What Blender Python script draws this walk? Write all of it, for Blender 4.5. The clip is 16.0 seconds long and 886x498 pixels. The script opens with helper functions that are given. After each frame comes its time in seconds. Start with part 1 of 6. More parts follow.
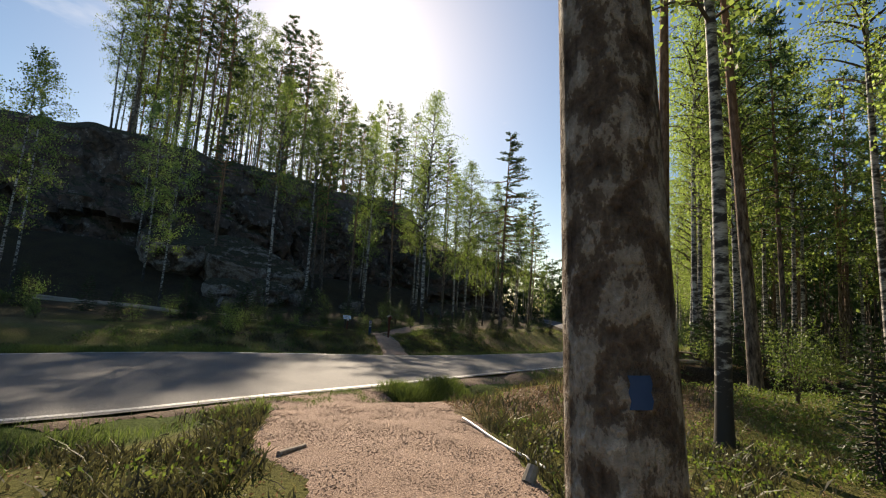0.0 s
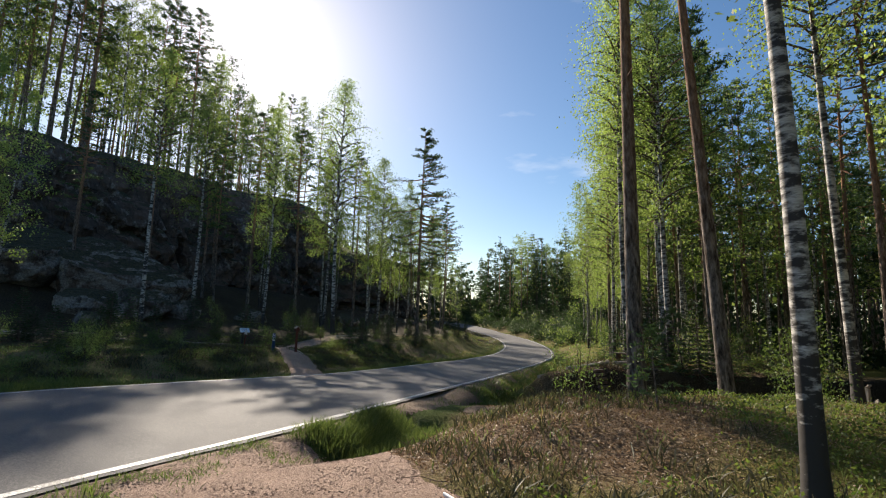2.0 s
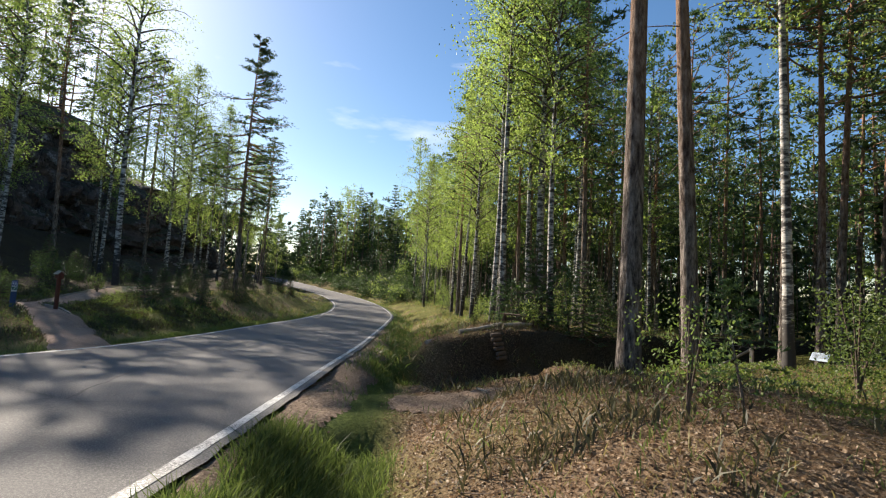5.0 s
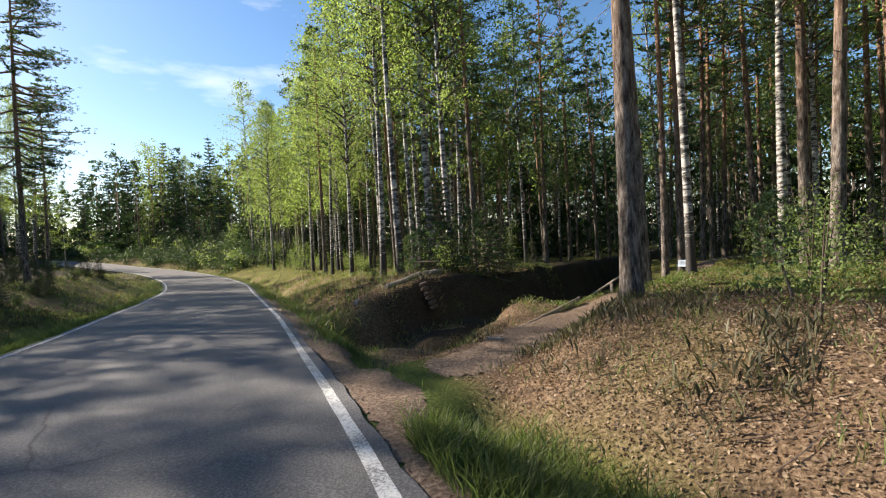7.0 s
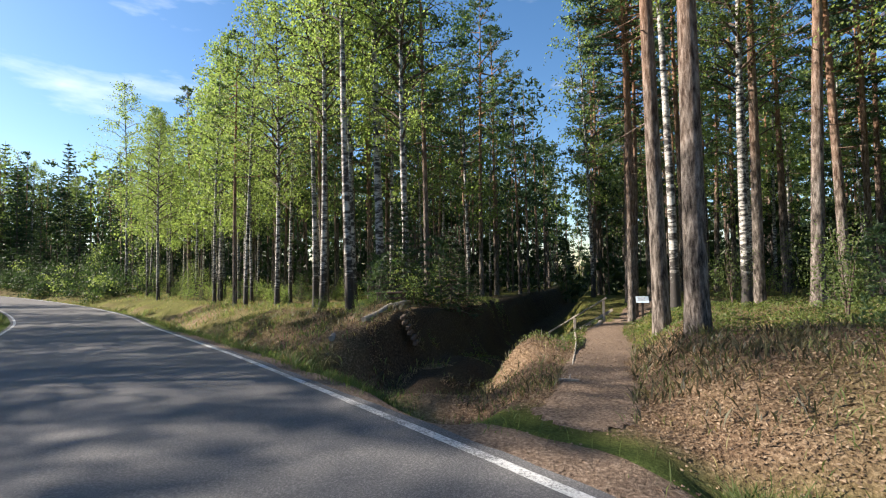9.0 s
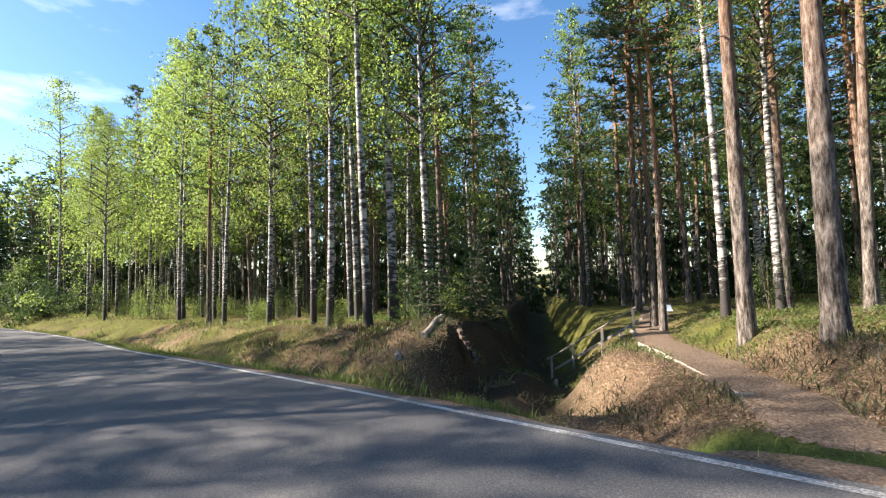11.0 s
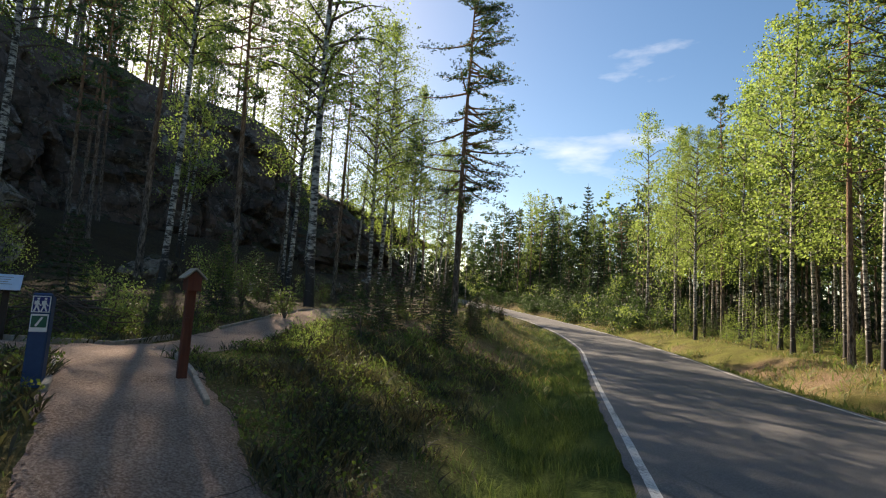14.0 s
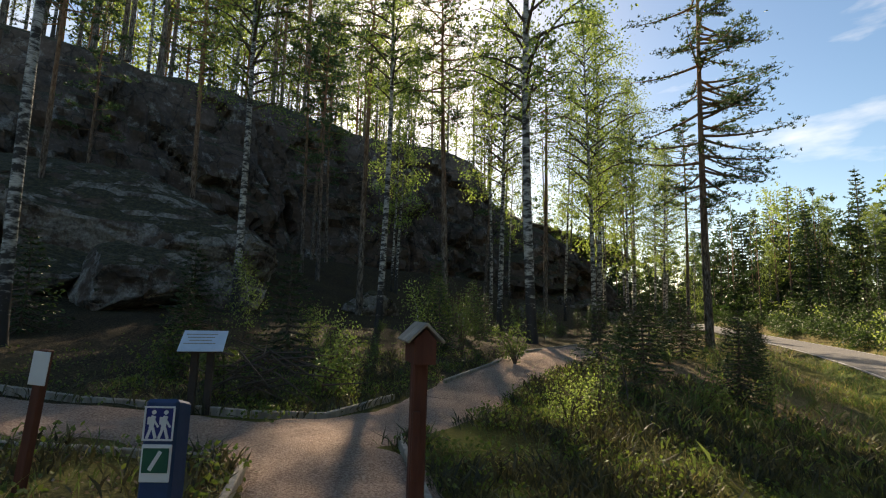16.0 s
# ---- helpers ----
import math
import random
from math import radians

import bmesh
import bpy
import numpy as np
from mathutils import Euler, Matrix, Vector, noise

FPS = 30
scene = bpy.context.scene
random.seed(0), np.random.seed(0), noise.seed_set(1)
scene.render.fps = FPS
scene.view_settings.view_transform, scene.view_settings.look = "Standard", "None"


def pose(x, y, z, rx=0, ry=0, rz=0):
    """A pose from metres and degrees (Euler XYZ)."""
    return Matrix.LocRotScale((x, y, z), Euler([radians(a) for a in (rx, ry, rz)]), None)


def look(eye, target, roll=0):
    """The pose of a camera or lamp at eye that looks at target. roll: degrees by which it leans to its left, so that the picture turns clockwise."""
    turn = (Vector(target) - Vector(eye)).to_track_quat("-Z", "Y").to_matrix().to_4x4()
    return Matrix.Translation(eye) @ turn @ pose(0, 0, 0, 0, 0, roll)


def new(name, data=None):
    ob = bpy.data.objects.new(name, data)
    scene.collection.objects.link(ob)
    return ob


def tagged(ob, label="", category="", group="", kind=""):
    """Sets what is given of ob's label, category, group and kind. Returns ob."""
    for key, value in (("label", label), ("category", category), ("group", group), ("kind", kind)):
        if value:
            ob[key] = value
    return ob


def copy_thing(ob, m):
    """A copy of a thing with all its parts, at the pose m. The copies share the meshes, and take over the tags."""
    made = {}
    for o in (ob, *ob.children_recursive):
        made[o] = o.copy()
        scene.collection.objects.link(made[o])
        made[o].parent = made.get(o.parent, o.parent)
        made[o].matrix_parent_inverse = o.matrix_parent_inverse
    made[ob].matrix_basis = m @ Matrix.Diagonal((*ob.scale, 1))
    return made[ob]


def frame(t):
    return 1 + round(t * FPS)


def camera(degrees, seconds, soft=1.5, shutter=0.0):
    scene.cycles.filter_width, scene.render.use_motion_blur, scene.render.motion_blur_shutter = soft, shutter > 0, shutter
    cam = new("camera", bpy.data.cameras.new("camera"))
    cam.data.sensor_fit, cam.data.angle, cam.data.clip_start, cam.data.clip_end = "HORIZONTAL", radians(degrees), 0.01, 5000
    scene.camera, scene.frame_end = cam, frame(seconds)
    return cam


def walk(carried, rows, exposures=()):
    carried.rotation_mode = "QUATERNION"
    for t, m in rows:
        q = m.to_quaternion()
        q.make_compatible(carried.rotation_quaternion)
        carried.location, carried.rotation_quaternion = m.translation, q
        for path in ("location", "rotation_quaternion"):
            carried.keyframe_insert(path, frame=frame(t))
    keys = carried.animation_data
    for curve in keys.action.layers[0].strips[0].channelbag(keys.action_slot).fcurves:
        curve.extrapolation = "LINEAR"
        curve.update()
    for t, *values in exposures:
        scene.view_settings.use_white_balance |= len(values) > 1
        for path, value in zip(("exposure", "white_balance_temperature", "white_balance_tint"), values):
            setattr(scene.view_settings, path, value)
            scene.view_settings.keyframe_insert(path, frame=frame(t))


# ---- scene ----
cam = camera(86.4, 16.0, soft=1.15)
PATH = [
    (0, (0.927, -0.84, 1.636), (0.858, 1.143, 1.89), 3.8),
    (0.5, (0.744, -0.283, 1.713), (0.748, 1.698, 1.984), 2.3),
    (1, (0.446, 0.326, 1.769), (0.542, 2.307, 2.03), 1.3),
    (1.5, (0.297, 1.011, 1.735), (0.497, 2.978, 2.035), 0.6),
    (2, (0.295, 1.821, 1.665), (0.62, 3.773, 1.959), 1.7),
    (2.5, (0.198, 2.583, 1.687), (0.616, 4.52, 1.961), 2.4),
    (3, (0.119, 3.412, 1.673), (0.672, 5.315, 1.946), 2.7),
    (3.5, (0.018, 4.208, 1.612), (0.764, 6.043, 1.887), 4.0),
    (4, (-0.172, 5.013, 1.505), (0.686, 6.805, 1.73), 3.2),
    (4.5, (-0.33, 5.81, 1.436), (0.593, 7.574, 1.631), 3.4),
    (5, (-0.499, 6.6, 1.403), (0.562, 8.289, 1.556), 3.5),
    (5.2, (-0.544, 6.893, 1.365), (0.582, 8.543, 1.462), 2.8),
    (7.3, (-2.169, 9.712, 1.313), (-0.539, 10.87, 1.263), -2.7),
    (7.5, (-2.226, 10.01, 1.312), (-0.588, 11.158, 1.257), -2.3),
    (8, (-2.29, 10.813, 1.273), (-0.598, 11.878, 1.233), -2.0),
    (8.5, (-2.308, 11.615, 1.209), (-0.517, 12.506, 1.227), -1.6),
    (8.7, (-2.286, 11.894, 1.235), (-0.472, 12.736, 1.283), -1.3),
    (10.8, (-2.537, 15.036, 1.217), (-0.59, 15.476, 1.346), -1.0),
    (11, (-2.501, 15.384, 1.233), (-0.576, 15.911, 1.367), -1.7),
    (11.5, (-2.324, 16.243, 1.145), (-0.642, 17.32, 1.26), -3.0),
    (12, (-2.048, 17.071, 1.054), (-0.719, 18.563, 1.13), -2.9),
    (12.5, (-1.875, 17.762, 1.082), (-0.746, 19.411, 1.161), -0.3),
    (13, (-1.643, 18.521, 1.009), (-0.735, 20.3, 1.095), 2.3),
    (13.5, (-1.378, 19.258, 1.025), (-0.683, 21.129, 1.164), 3.1),
    (14, (-1.324, 20.125, 0.983), (-0.842, 22.056, 1.183), 3.7),
    (14.5, (-1.49, 20.927, 0.949), (-1.249, 22.903, 1.137), 2.7),
    (15, (-1.742, 21.708, 0.966), (-1.759, 23.696, 1.183), 1.5),
    (15.5, (-1.969, 22.409, 1.071), (-2.127, 24.376, 1.394), 2.6),
    (16, (-2.145, 23.054, 1.196), (-2.461, 25.011, 1.458), 1.6),
]
EXPOSURES = [(0.0, 0.78, 7900, 12), (0.5, 0.76, 7200, 12), (2.5, 0.84, 7000, 12), (5.0, 1.14, 6950, 12), (7.4, 1.32, 6850, 13), (8.0, 1.22, 6650, 12), (11.0, 1.78, 6700, 13), (12.0, 1.66, 7700, 18), (13.0, 1.3, 7500, 15), (14.0, 1.25, 7900, 14), (15.0, 1.2, 8400, 13), (15.5, 1.2, 8500, 14), (16.0, 1.3, 8800, 13)]
walk(cam, [(t, look(eye, target, roll)) for t, eye, target, roll in PATH], EXPOSURES)

# ---- world and sun ----
SUN_AZ, SUN_EL = -15.2, 30.5          # degrees; azimuth from +y, right positive
world = bpy.data.worlds.new("world")
scene.world = world
world.use_nodes = True
wn, wl = world.node_tree.nodes, world.node_tree.links
wn.clear()
sky = wn.new("ShaderNodeTexSky")
sky.sky_type = 'NISHITA'
sky.sun_disc = False
sky.sun_elevation = radians(SUN_EL)
sky.sun_rotation = radians(SUN_AZ)
sky.air_density, sky.dust_density, sky.ozone_density = 1.0, 0.45, 2.2
bg = wn.new("ShaderNodeBackground")
bg.inputs["Strength"].default_value = 0.08
wout = wn.new("ShaderNodeOutputWorld")
# thin fair-weather clouds
wtc = wn.new("ShaderNodeTexCoord")
wmap = wn.new("ShaderNodeMapping")
wmap.inputs["Scale"].default_value = (1.0, 1.0, 3.4)
wno = wn.new("ShaderNodeTexNoise")
wno.inputs["Scale"].default_value = 3.1
wno.inputs["Detail"].default_value = 6
wno.inputs["Roughness"].default_value = 0.55
wramp = wn.new("ShaderNodeValToRGB")
wramp.color_ramp.elements[0].position, wramp.color_ramp.elements[1].position = 0.6, 0.86
wramp.color_ramp.elements[0].color, wramp.color_ramp.elements[1].color = (0, 0, 0, 1), (0.6, 0.6, 0.6, 1)
wmix = wn.new("ShaderNodeMix")
wmix.data_type = 'RGBA'
wmix.inputs["B"].default_value = (9.5, 9.7, 10, 1)
wl.new(wtc.outputs["Generated"], wmap.inputs["Vector"])
wl.new(wmap.outputs["Vector"], wno.inputs["Vector"])
wl.new(wno.outputs["Fac"], wramp.inputs["Fac"])
wl.new(wramp.outputs["Color"], wmix.inputs["Factor"])
whs = wn.new("ShaderNodeHueSaturation")
whs.inputs["Saturation"].default_value = 1.22
wl.new(sky.outputs["Color"], whs.inputs["Color"])
wl.new(whs.outputs["Color"], wmix.inputs["A"])
wl.new(wmix.outputs["Result"], bg.inputs["Color"])
wl.new(bg.outputs["Background"], wout.inputs["Surface"])

sun = new("sun", bpy.data.lights.new("sun", 'SUN'))
sun.data.energy, sun.data.angle, sun.data.color = 5.0, radians(0.53), (1.0, 0.92, 0.80)
ce = math.cos(radians(SUN_EL))
sun_way = Vector((math.sin(radians(SUN_AZ)) * ce, math.cos(radians(SUN_AZ)) * ce, math.sin(radians(SUN_EL))))
sun.matrix_world = look(sun_way * 100, (0, 0, 0))

# ---- materials ----
def base_mat(name):
    m = bpy.data.materials.new(name)
    m.use_nodes = True
    nt = m.node_tree
    return m, nt.nodes, nt.links, nt.nodes["Principled BSDF"]


def noise_node(nodes, links, scale, detail=4, rough=0.55, vec=None, coord="Object", stretch=None):
    tex = nodes.new("ShaderNodeTexNoise")
    tex.inputs["Scale"].default_value, tex.inputs["Detail"].default_value, tex.inputs["Roughness"].default_value = scale, detail, rough
    tc = nodes.new("ShaderNodeTexCoord")
    src = vec or tc.outputs[coord]
    if stretch:
        mp = nodes.new("ShaderNodeMapping")
        mp.inputs["Scale"].default_value = stretch
        links.new(src, mp.inputs["Vector"])
        src = mp.outputs["Vector"]
    links.new(src, tex.inputs["Vector"])
    return tex.outputs["Fac"]


def ramp(nodes, links, fac, stops):
    r = nodes.new("ShaderNodeValToRGB")
    els = r.color_ramp.elements
    while len(els) < len(stops):
        els.new(0.5)
    for e, (p, c) in zip(els, stops):
        e.position, e.color = p, (*c, 1)
    links.new(fac, r.inputs["Fac"])
    return r.outputs["Color"]


def mixed(nodes, links, fac, a, b, mode='MIX'):
    m = nodes.new("ShaderNodeMix")
    m.data_type, m.blend_type = 'RGBA', mode
    for sock, val in ((m.inputs["Factor"], fac), (m.inputs["A"], a), (m.inputs["B"], b)):
        if isinstance(val, (int, float)):
            sock.default_value = val
        elif isinstance(val, tuple):
            sock.default_value = (*val, 1)
        else:
            links.new(val, sock)
    return m.outputs["Result"]


def bumped(nodes, links, bsdf, height, strength=0.4, distance=0.02):
    b = nodes.new("ShaderNodeBump")
    b.inputs["Strength"].default_value, b.inputs["Distance"].default_value = strength, distance
    links.new(height, b.inputs["Height"])
    links.new(b.outputs["Normal"], bsdf.inputs["Normal"])


def speckle(name, stops, scale, scale2, stops2, rough=0.9, bump=0.5, dist=0.02, amount=0.5, coord="Object", stretch=None, random_tone=0.0):
    """Two scales of colour noise with relief."""
    m, n, l, b = base_mat(name)
    f1 = noise_node(n, l, scale, 6, 0.65, coord=coord, stretch=stretch)
    f2 = noise_node(n, l, scale2, 3, coord=coord)
    col = mixed(n, l, amount, ramp(n, l, f1, stops), ramp(n, l, f2, stops2), 'MIX')
    if random_tone:
        oi = n.new("ShaderNodeObjectInfo")
        k = n.new("ShaderNodeMapRange")
        k.inputs["To Min"].default_value, k.inputs["To Max"].default_value = 1 - random_tone, 1 + random_tone
        l.new(oi.outputs["Random"], k.inputs["Value"])
        hs = n.new("ShaderNodeHueSaturation")
        l.new(k.outputs["Result"], hs.inputs["Value"])
        l.new(col, hs.inputs["Color"])
        col = hs.outputs["Color"]
    l.new(col, b.inputs["Base Color"])
    b.inputs["Roughness"].default_value = rough
    b.inputs["Specular IOR Level"].default_value = 0.25
    bumped(n, l, b, f1, bump, dist)
    return m


def leafy(name, dark, light, through_col, share=0.45, rough=0.55):
    """Leaf or needle: varies leaf by leaf and tree by tree, lets light through."""
    m, n, l, b = base_mat(name)
    geo = n.new("ShaderNodeNewGeometry")
    oi = n.new("ShaderNodeObjectInfo")
    col = mixed(n, l, geo.outputs["Random Per Island"], dark, light)
    hs = n.new("ShaderNodeHueSaturation")
    k = n.new("ShaderNodeMapRange")
    k.inputs["To Min"].default_value, k.inputs["To Max"].default_value = 0.75, 1.25
    l.new(oi.outputs["Random"], k.inputs["Value"])
    l.new(k.outputs["Result"], hs.inputs["Value"])
    l.new(col, hs.inputs["Color"])
    l.new(hs.outputs["Color"], b.inputs["Base Color"])
    b.inputs["Roughness"].default_value = rough
    b.inputs["Specular IOR Level"].default_value = 0.3
    tr = n.new("ShaderNodeBsdfTranslucent")
    col2 = mixed(n, l, 1.0, hs.outputs["Color"], through_col, 'MULTIPLY')
    l.new(col2, tr.inputs["Color"])
    mx = n.new("ShaderNodeMixShader")
    mx.inputs["Fac"].default_value = share
    l.new(b.outputs["BSDF"], mx.inputs[1])
    l.new(tr.outputs["BSDF"], mx.inputs[2])
    l.new(mx.outputs["Shader"], n["Material Output"].inputs["Surface"])
    return m


M_BIRCH_LEAF = leafy("birch_leaf", (0.09, 0.128, 0.036), (0.19, 0.232, 0.078), (2.35, 2.5, 1.75), 0.5)
M_ROWAN_LEAF = leafy("rowan_leaf", (0.07, 0.11, 0.032), (0.13, 0.17, 0.055), (1.8, 1.9, 1.3), 0.35)
M_PINE_NEEDLE = leafy("pine_needle", (0.035, 0.06, 0.028), (0.075, 0.115, 0.05), (1.8, 2.0, 1.2), 0.28)
M_SPRUCE_NEEDLE = leafy("spruce_needle", (0.022, 0.042, 0.018), (0.05, 0.08, 0.03), (1.6, 1.9, 1.1), 0.22)
M_GRASS = leafy("grass_blade", (0.05, 0.08, 0.024), (0.14, 0.172, 0.062), (1.8, 1.9, 1.3), 0.4)
M_DRYGRASS = leafy("dry_grass_blade", (0.16, 0.14, 0.06), (0.32, 0.28, 0.13), (1.6, 1.5, 1.2), 0.35)
M_BERRY = leafy("bilberry_leaf", (0.06, 0.095, 0.026), (0.155, 0.185, 0.055), (2.0, 2.2, 1.3), 0.35)
M_HEATHER = leafy("heather_sprig", (0.05, 0.048, 0.032), (0.135, 0.13, 0.065), (1.4, 1.4, 1.1), 0.25)
M_LITTER = leafy("dry_leaf", (0.11, 0.072, 0.044), (0.36, 0.265, 0.175), (1.4, 1.2, 1.0), 0.2)


def pine_bark():
    m, n, l, b = base_mat("pine_bark")
    tc = n.new("ShaderNodeTexCoord")
    sep = n.new("ShaderNodeSeparateXYZ")
    l.new(tc.outputs["Object"], sep.inputs["Vector"])
    plates = noise_node(n, l, 15.0, 6, 0.7, stretch=(1.0, 1.0, 0.25))
    patch = noise_node(n, l, 1.1, 3)
    low = ramp(n, l, plates, [(0.36, (0.022, 0.018, 0.016)), (0.5, (0.125, 0.105, 0.09)), (0.66, (0.30, 0.26, 0.23))])
    high = ramp(n, l, plates, [(0.3, (0.15, 0.075, 0.043)), (0.6, (0.36, 0.20, 0.12)), (0.8, (0.50, 0.32, 0.215))])
    add = n.new("ShaderNodeMath")
    add.operation = 'MULTIPLY_ADD'
    add.inputs[1].default_value, add.inputs[2].default_value = 4.0, -2.0
    l.new(patch, add.inputs[0])
    s2 = n.new("ShaderNodeMath")
    l.new(sep.outputs["Z"], s2.inputs[0])
    l.new(add.outputs[0], s2.inputs[1])
    mr = n.new("ShaderNodeMapRange")
    mr.inputs["From Min"].default_value, mr.inputs["From Max"].default_value = 3.0, 10.5
    l.new(s2.outputs[0], mr.inputs["Value"])
    l.new(mixed(n, l, mr.outputs["Result"], low, high), b.inputs["Base Color"])
    b.inputs["Roughness"].default_value = 0.92
    b.inputs["Specular IOR Level"].default_value = 0.15
    bumped(n, l, b, plates, 0.9, 0.05)
    return m


def birch_bark():
    m, n, l, b = base_mat("birch_bark")
    tc = n.new("ShaderNodeTexCoord")
    sep = n.new("ShaderNodeSeparateXYZ")
    l.new(tc.outputs["Object"], sep.inputs["Vector"])
    bands = noise_node(n, l, 5.0, 6, 0.65, stretch=(0.8, 0.8, 2.2))
    fine = noise_node(n, l, 14.0, 3, stretch=(0.5, 0.5, 3.0))
    white = ramp(n, l, fine, [(0.3, (0.30, 0.28, 0.25)), (0.65, (0.58, 0.56, 0.52))])
    mr = n.new("ShaderNodeMapRange")      # black fissured foot
    mr.inputs["From Min"].default_value, mr.inputs["From Max"].default_value = 0.1, 1.9
    mr.inputs["To Min"].default_value, mr.inputs["To Max"].default_value = 0.22, 0.0
    l.new(sep.outputs["Z"], mr.inputs["Value"])
    s2 = n.new("ShaderNodeMath")
    l.new(bands, s2.inputs[0])
    l.new(mr.outputs["Result"], s2.inputs[1])
    mask = ramp(n, l, s2.outputs[0], [(0.43, (0, 0, 0)), (0.56, (1, 1, 1))])
    l.new(mixed(n, l, mask, white, (0.035, 0.030, 0.027)), b.inputs["Base Color"])
    b.inputs["Roughness"].default_value = 0.75
    bumped(n, l, b, bands, 0.5, 0.02)
    return m


M_PINE_BARK, M_BIRCH_BARK = pine_bark(), birch_bark()


def flaking_bark():
    m, n, l, b = base_mat("flaking_bark")
    big = noise_node(n, l, 22.0, 5, 0.66, stretch=(1.0, 1.0, 0.6))
    fine = noise_node(n, l, 60.0, 4, 0.7)
    tone = ramp(n, l, fine, [(0.3, (0.6, 0.6, 0.6)), (0.7, (1.15, 1.12, 1.1))])
    col = ramp(n, l, big, [(0.30, (0.07, 0.05, 0.04)), (0.43, (0.16, 0.12, 0.095)), (0.51, (0.22, 0.17, 0.135)), (0.535, (0.40, 0.335, 0.28)), (0.62, (0.48, 0.42, 0.37)), (0.66, (0.62, 0.56, 0.51))])
    l.new(mixed(n, l, 1.0, col, tone, 'MULTIPLY'), b.inputs["Base Color"])
    b.inputs["Roughness"].default_value = 0.95
    b.inputs["Specular IOR Level"].default_value = 0.1
    bumped(n, l, b, mixed(n, l, 0.3, big, fine), 1.0, 0.08)
    return m


M_FLAKY = flaking_bark()
M_SPRUCE_BARK = speckle("spruce_bark", [(0.3, (0.05, 0.038, 0.03)), (0.7, (0.19, 0.15, 0.125))], 14, 1.5, [(0.3, (0.09, 0.075, 0.06)), (0.7, (0.14, 0.125, 0.10))], 0.95, 0.8, 0.03, 0.4)
M_TWIG = speckle("twig_bark", [(0.3, (0.06, 0.045, 0.035)), (0.7, (0.15, 0.11, 0.085))], 20, 3, [(0.3, (0.07, 0.05, 0.04)), (0.7, (0.13, 0.1, 0.08))], 0.9, 0.3)


def asphalt():
    m, n, l, b = base_mat("asphalt")
    g = noise_node(n, l, 55.0, 8, 0.85)
    patch = noise_node(n, l, 0.45, 5, 0.6)
    col = mixed(n, l, 0.4, ramp(n, l, g, [(0.36, (0.035, 0.035, 0.038)), (0.5, (0.115, 0.112, 0.112)), (0.62, (0.34, 0.325, 0.31))]),
                ramp(n, l, patch, [(0.3, (0.075, 0.075, 0.08)), (0.7, (0.145, 0.14, 0.14))]))
    vo = n.new("ShaderNodeTexVoronoi")
    vo.feature = 'DISTANCE_TO_EDGE'
    vo.inputs["Scale"].default_value = 0.33
    tc = n.new("ShaderNodeTexCoord")
    wob = n.new("ShaderNodeMix")
    wob.data_type = 'VECTOR'
    wob.inputs["Factor"].default_value = 0.12
    no = n.new("ShaderNodeTexNoise")
    no.inputs["Scale"].default_value = 1.8
    l.new(tc.outputs["Object"], no.inputs["Vector"])
    l.new(tc.outputs["Object"], wob.inputs[4])
    l.new(no.outputs["Color"], wob.inputs[5])
    l.new(wob.outputs[1], vo.inputs["Vector"])
    crack = ramp(n, l, vo.outputs["Distance"], [(0.0, (1, 1, 1)), (0.006, (0, 0, 0))])
    thin = ramp(n, l, noise_node(n, l, 0.25, 2), [(0.52, (0, 0, 0)), (0.6, (0.7, 0.7, 0.7))])
    l.new(mixed(n, l, mixed(n, l, 1.0, crack, thin, 'MULTIPLY'), col, (0.03, 0.03, 0.032)), b.inputs["Base Color"])
    b.inputs["Roughness"].default_value = 0.8
    b.inputs["Specular IOR Level"].default_value = 0.25
    bumped(n, l, b, g, 0.6, 0.008)
    return m


M_ASPHALT = asphalt()


def road_paint():
    m, n, l, b = base_mat("road_paint")
    w = noise_node(n, l, 38.0, 6, 0.75)
    w2 = noise_node(n, l, 2.2, 3)
    col = ramp(n, l, mixed(n, l, 0.35, w, w2), [(0.43, (0.15, 0.15, 0.15)), (0.52, (0.52, 0.52, 0.51)), (0.7, (0.78, 0.78, 0.76))])
    l.new(col, b.inputs["Base Color"])
    b.inputs["Roughness"].default_value = 0.6
    bumped(n, l, b, w, 0.4, 0.005)
    return m


M_PAINT = road_paint()
M_GRAVEL = speckle("gravel", [(0.30, (0.075, 0.052, 0.042)), (0.48, (0.31, 0.205, 0.155)), (0.66, (0.60, 0.45, 0.365))], 48, 1.3, [(0.32, (0.18, 0.12, 0.088)), (0.68, (0.44, 0.31, 0.24))], 0.95, 1.0, 0.03, 0.35)
M_SOIL = speckle("shoulder_soil", [(0.34, (0.055, 0.036, 0.025)), (0.5, (0.16, 0.115, 0.083)), (0.66, (0.36, 0.275, 0.21))], 26, 1.2, [(0.3, (0.14, 0.09, 0.06)), (0.7, (0.26, 0.18, 0.125))], 0.95, 0.9, 0.04, 0.3)


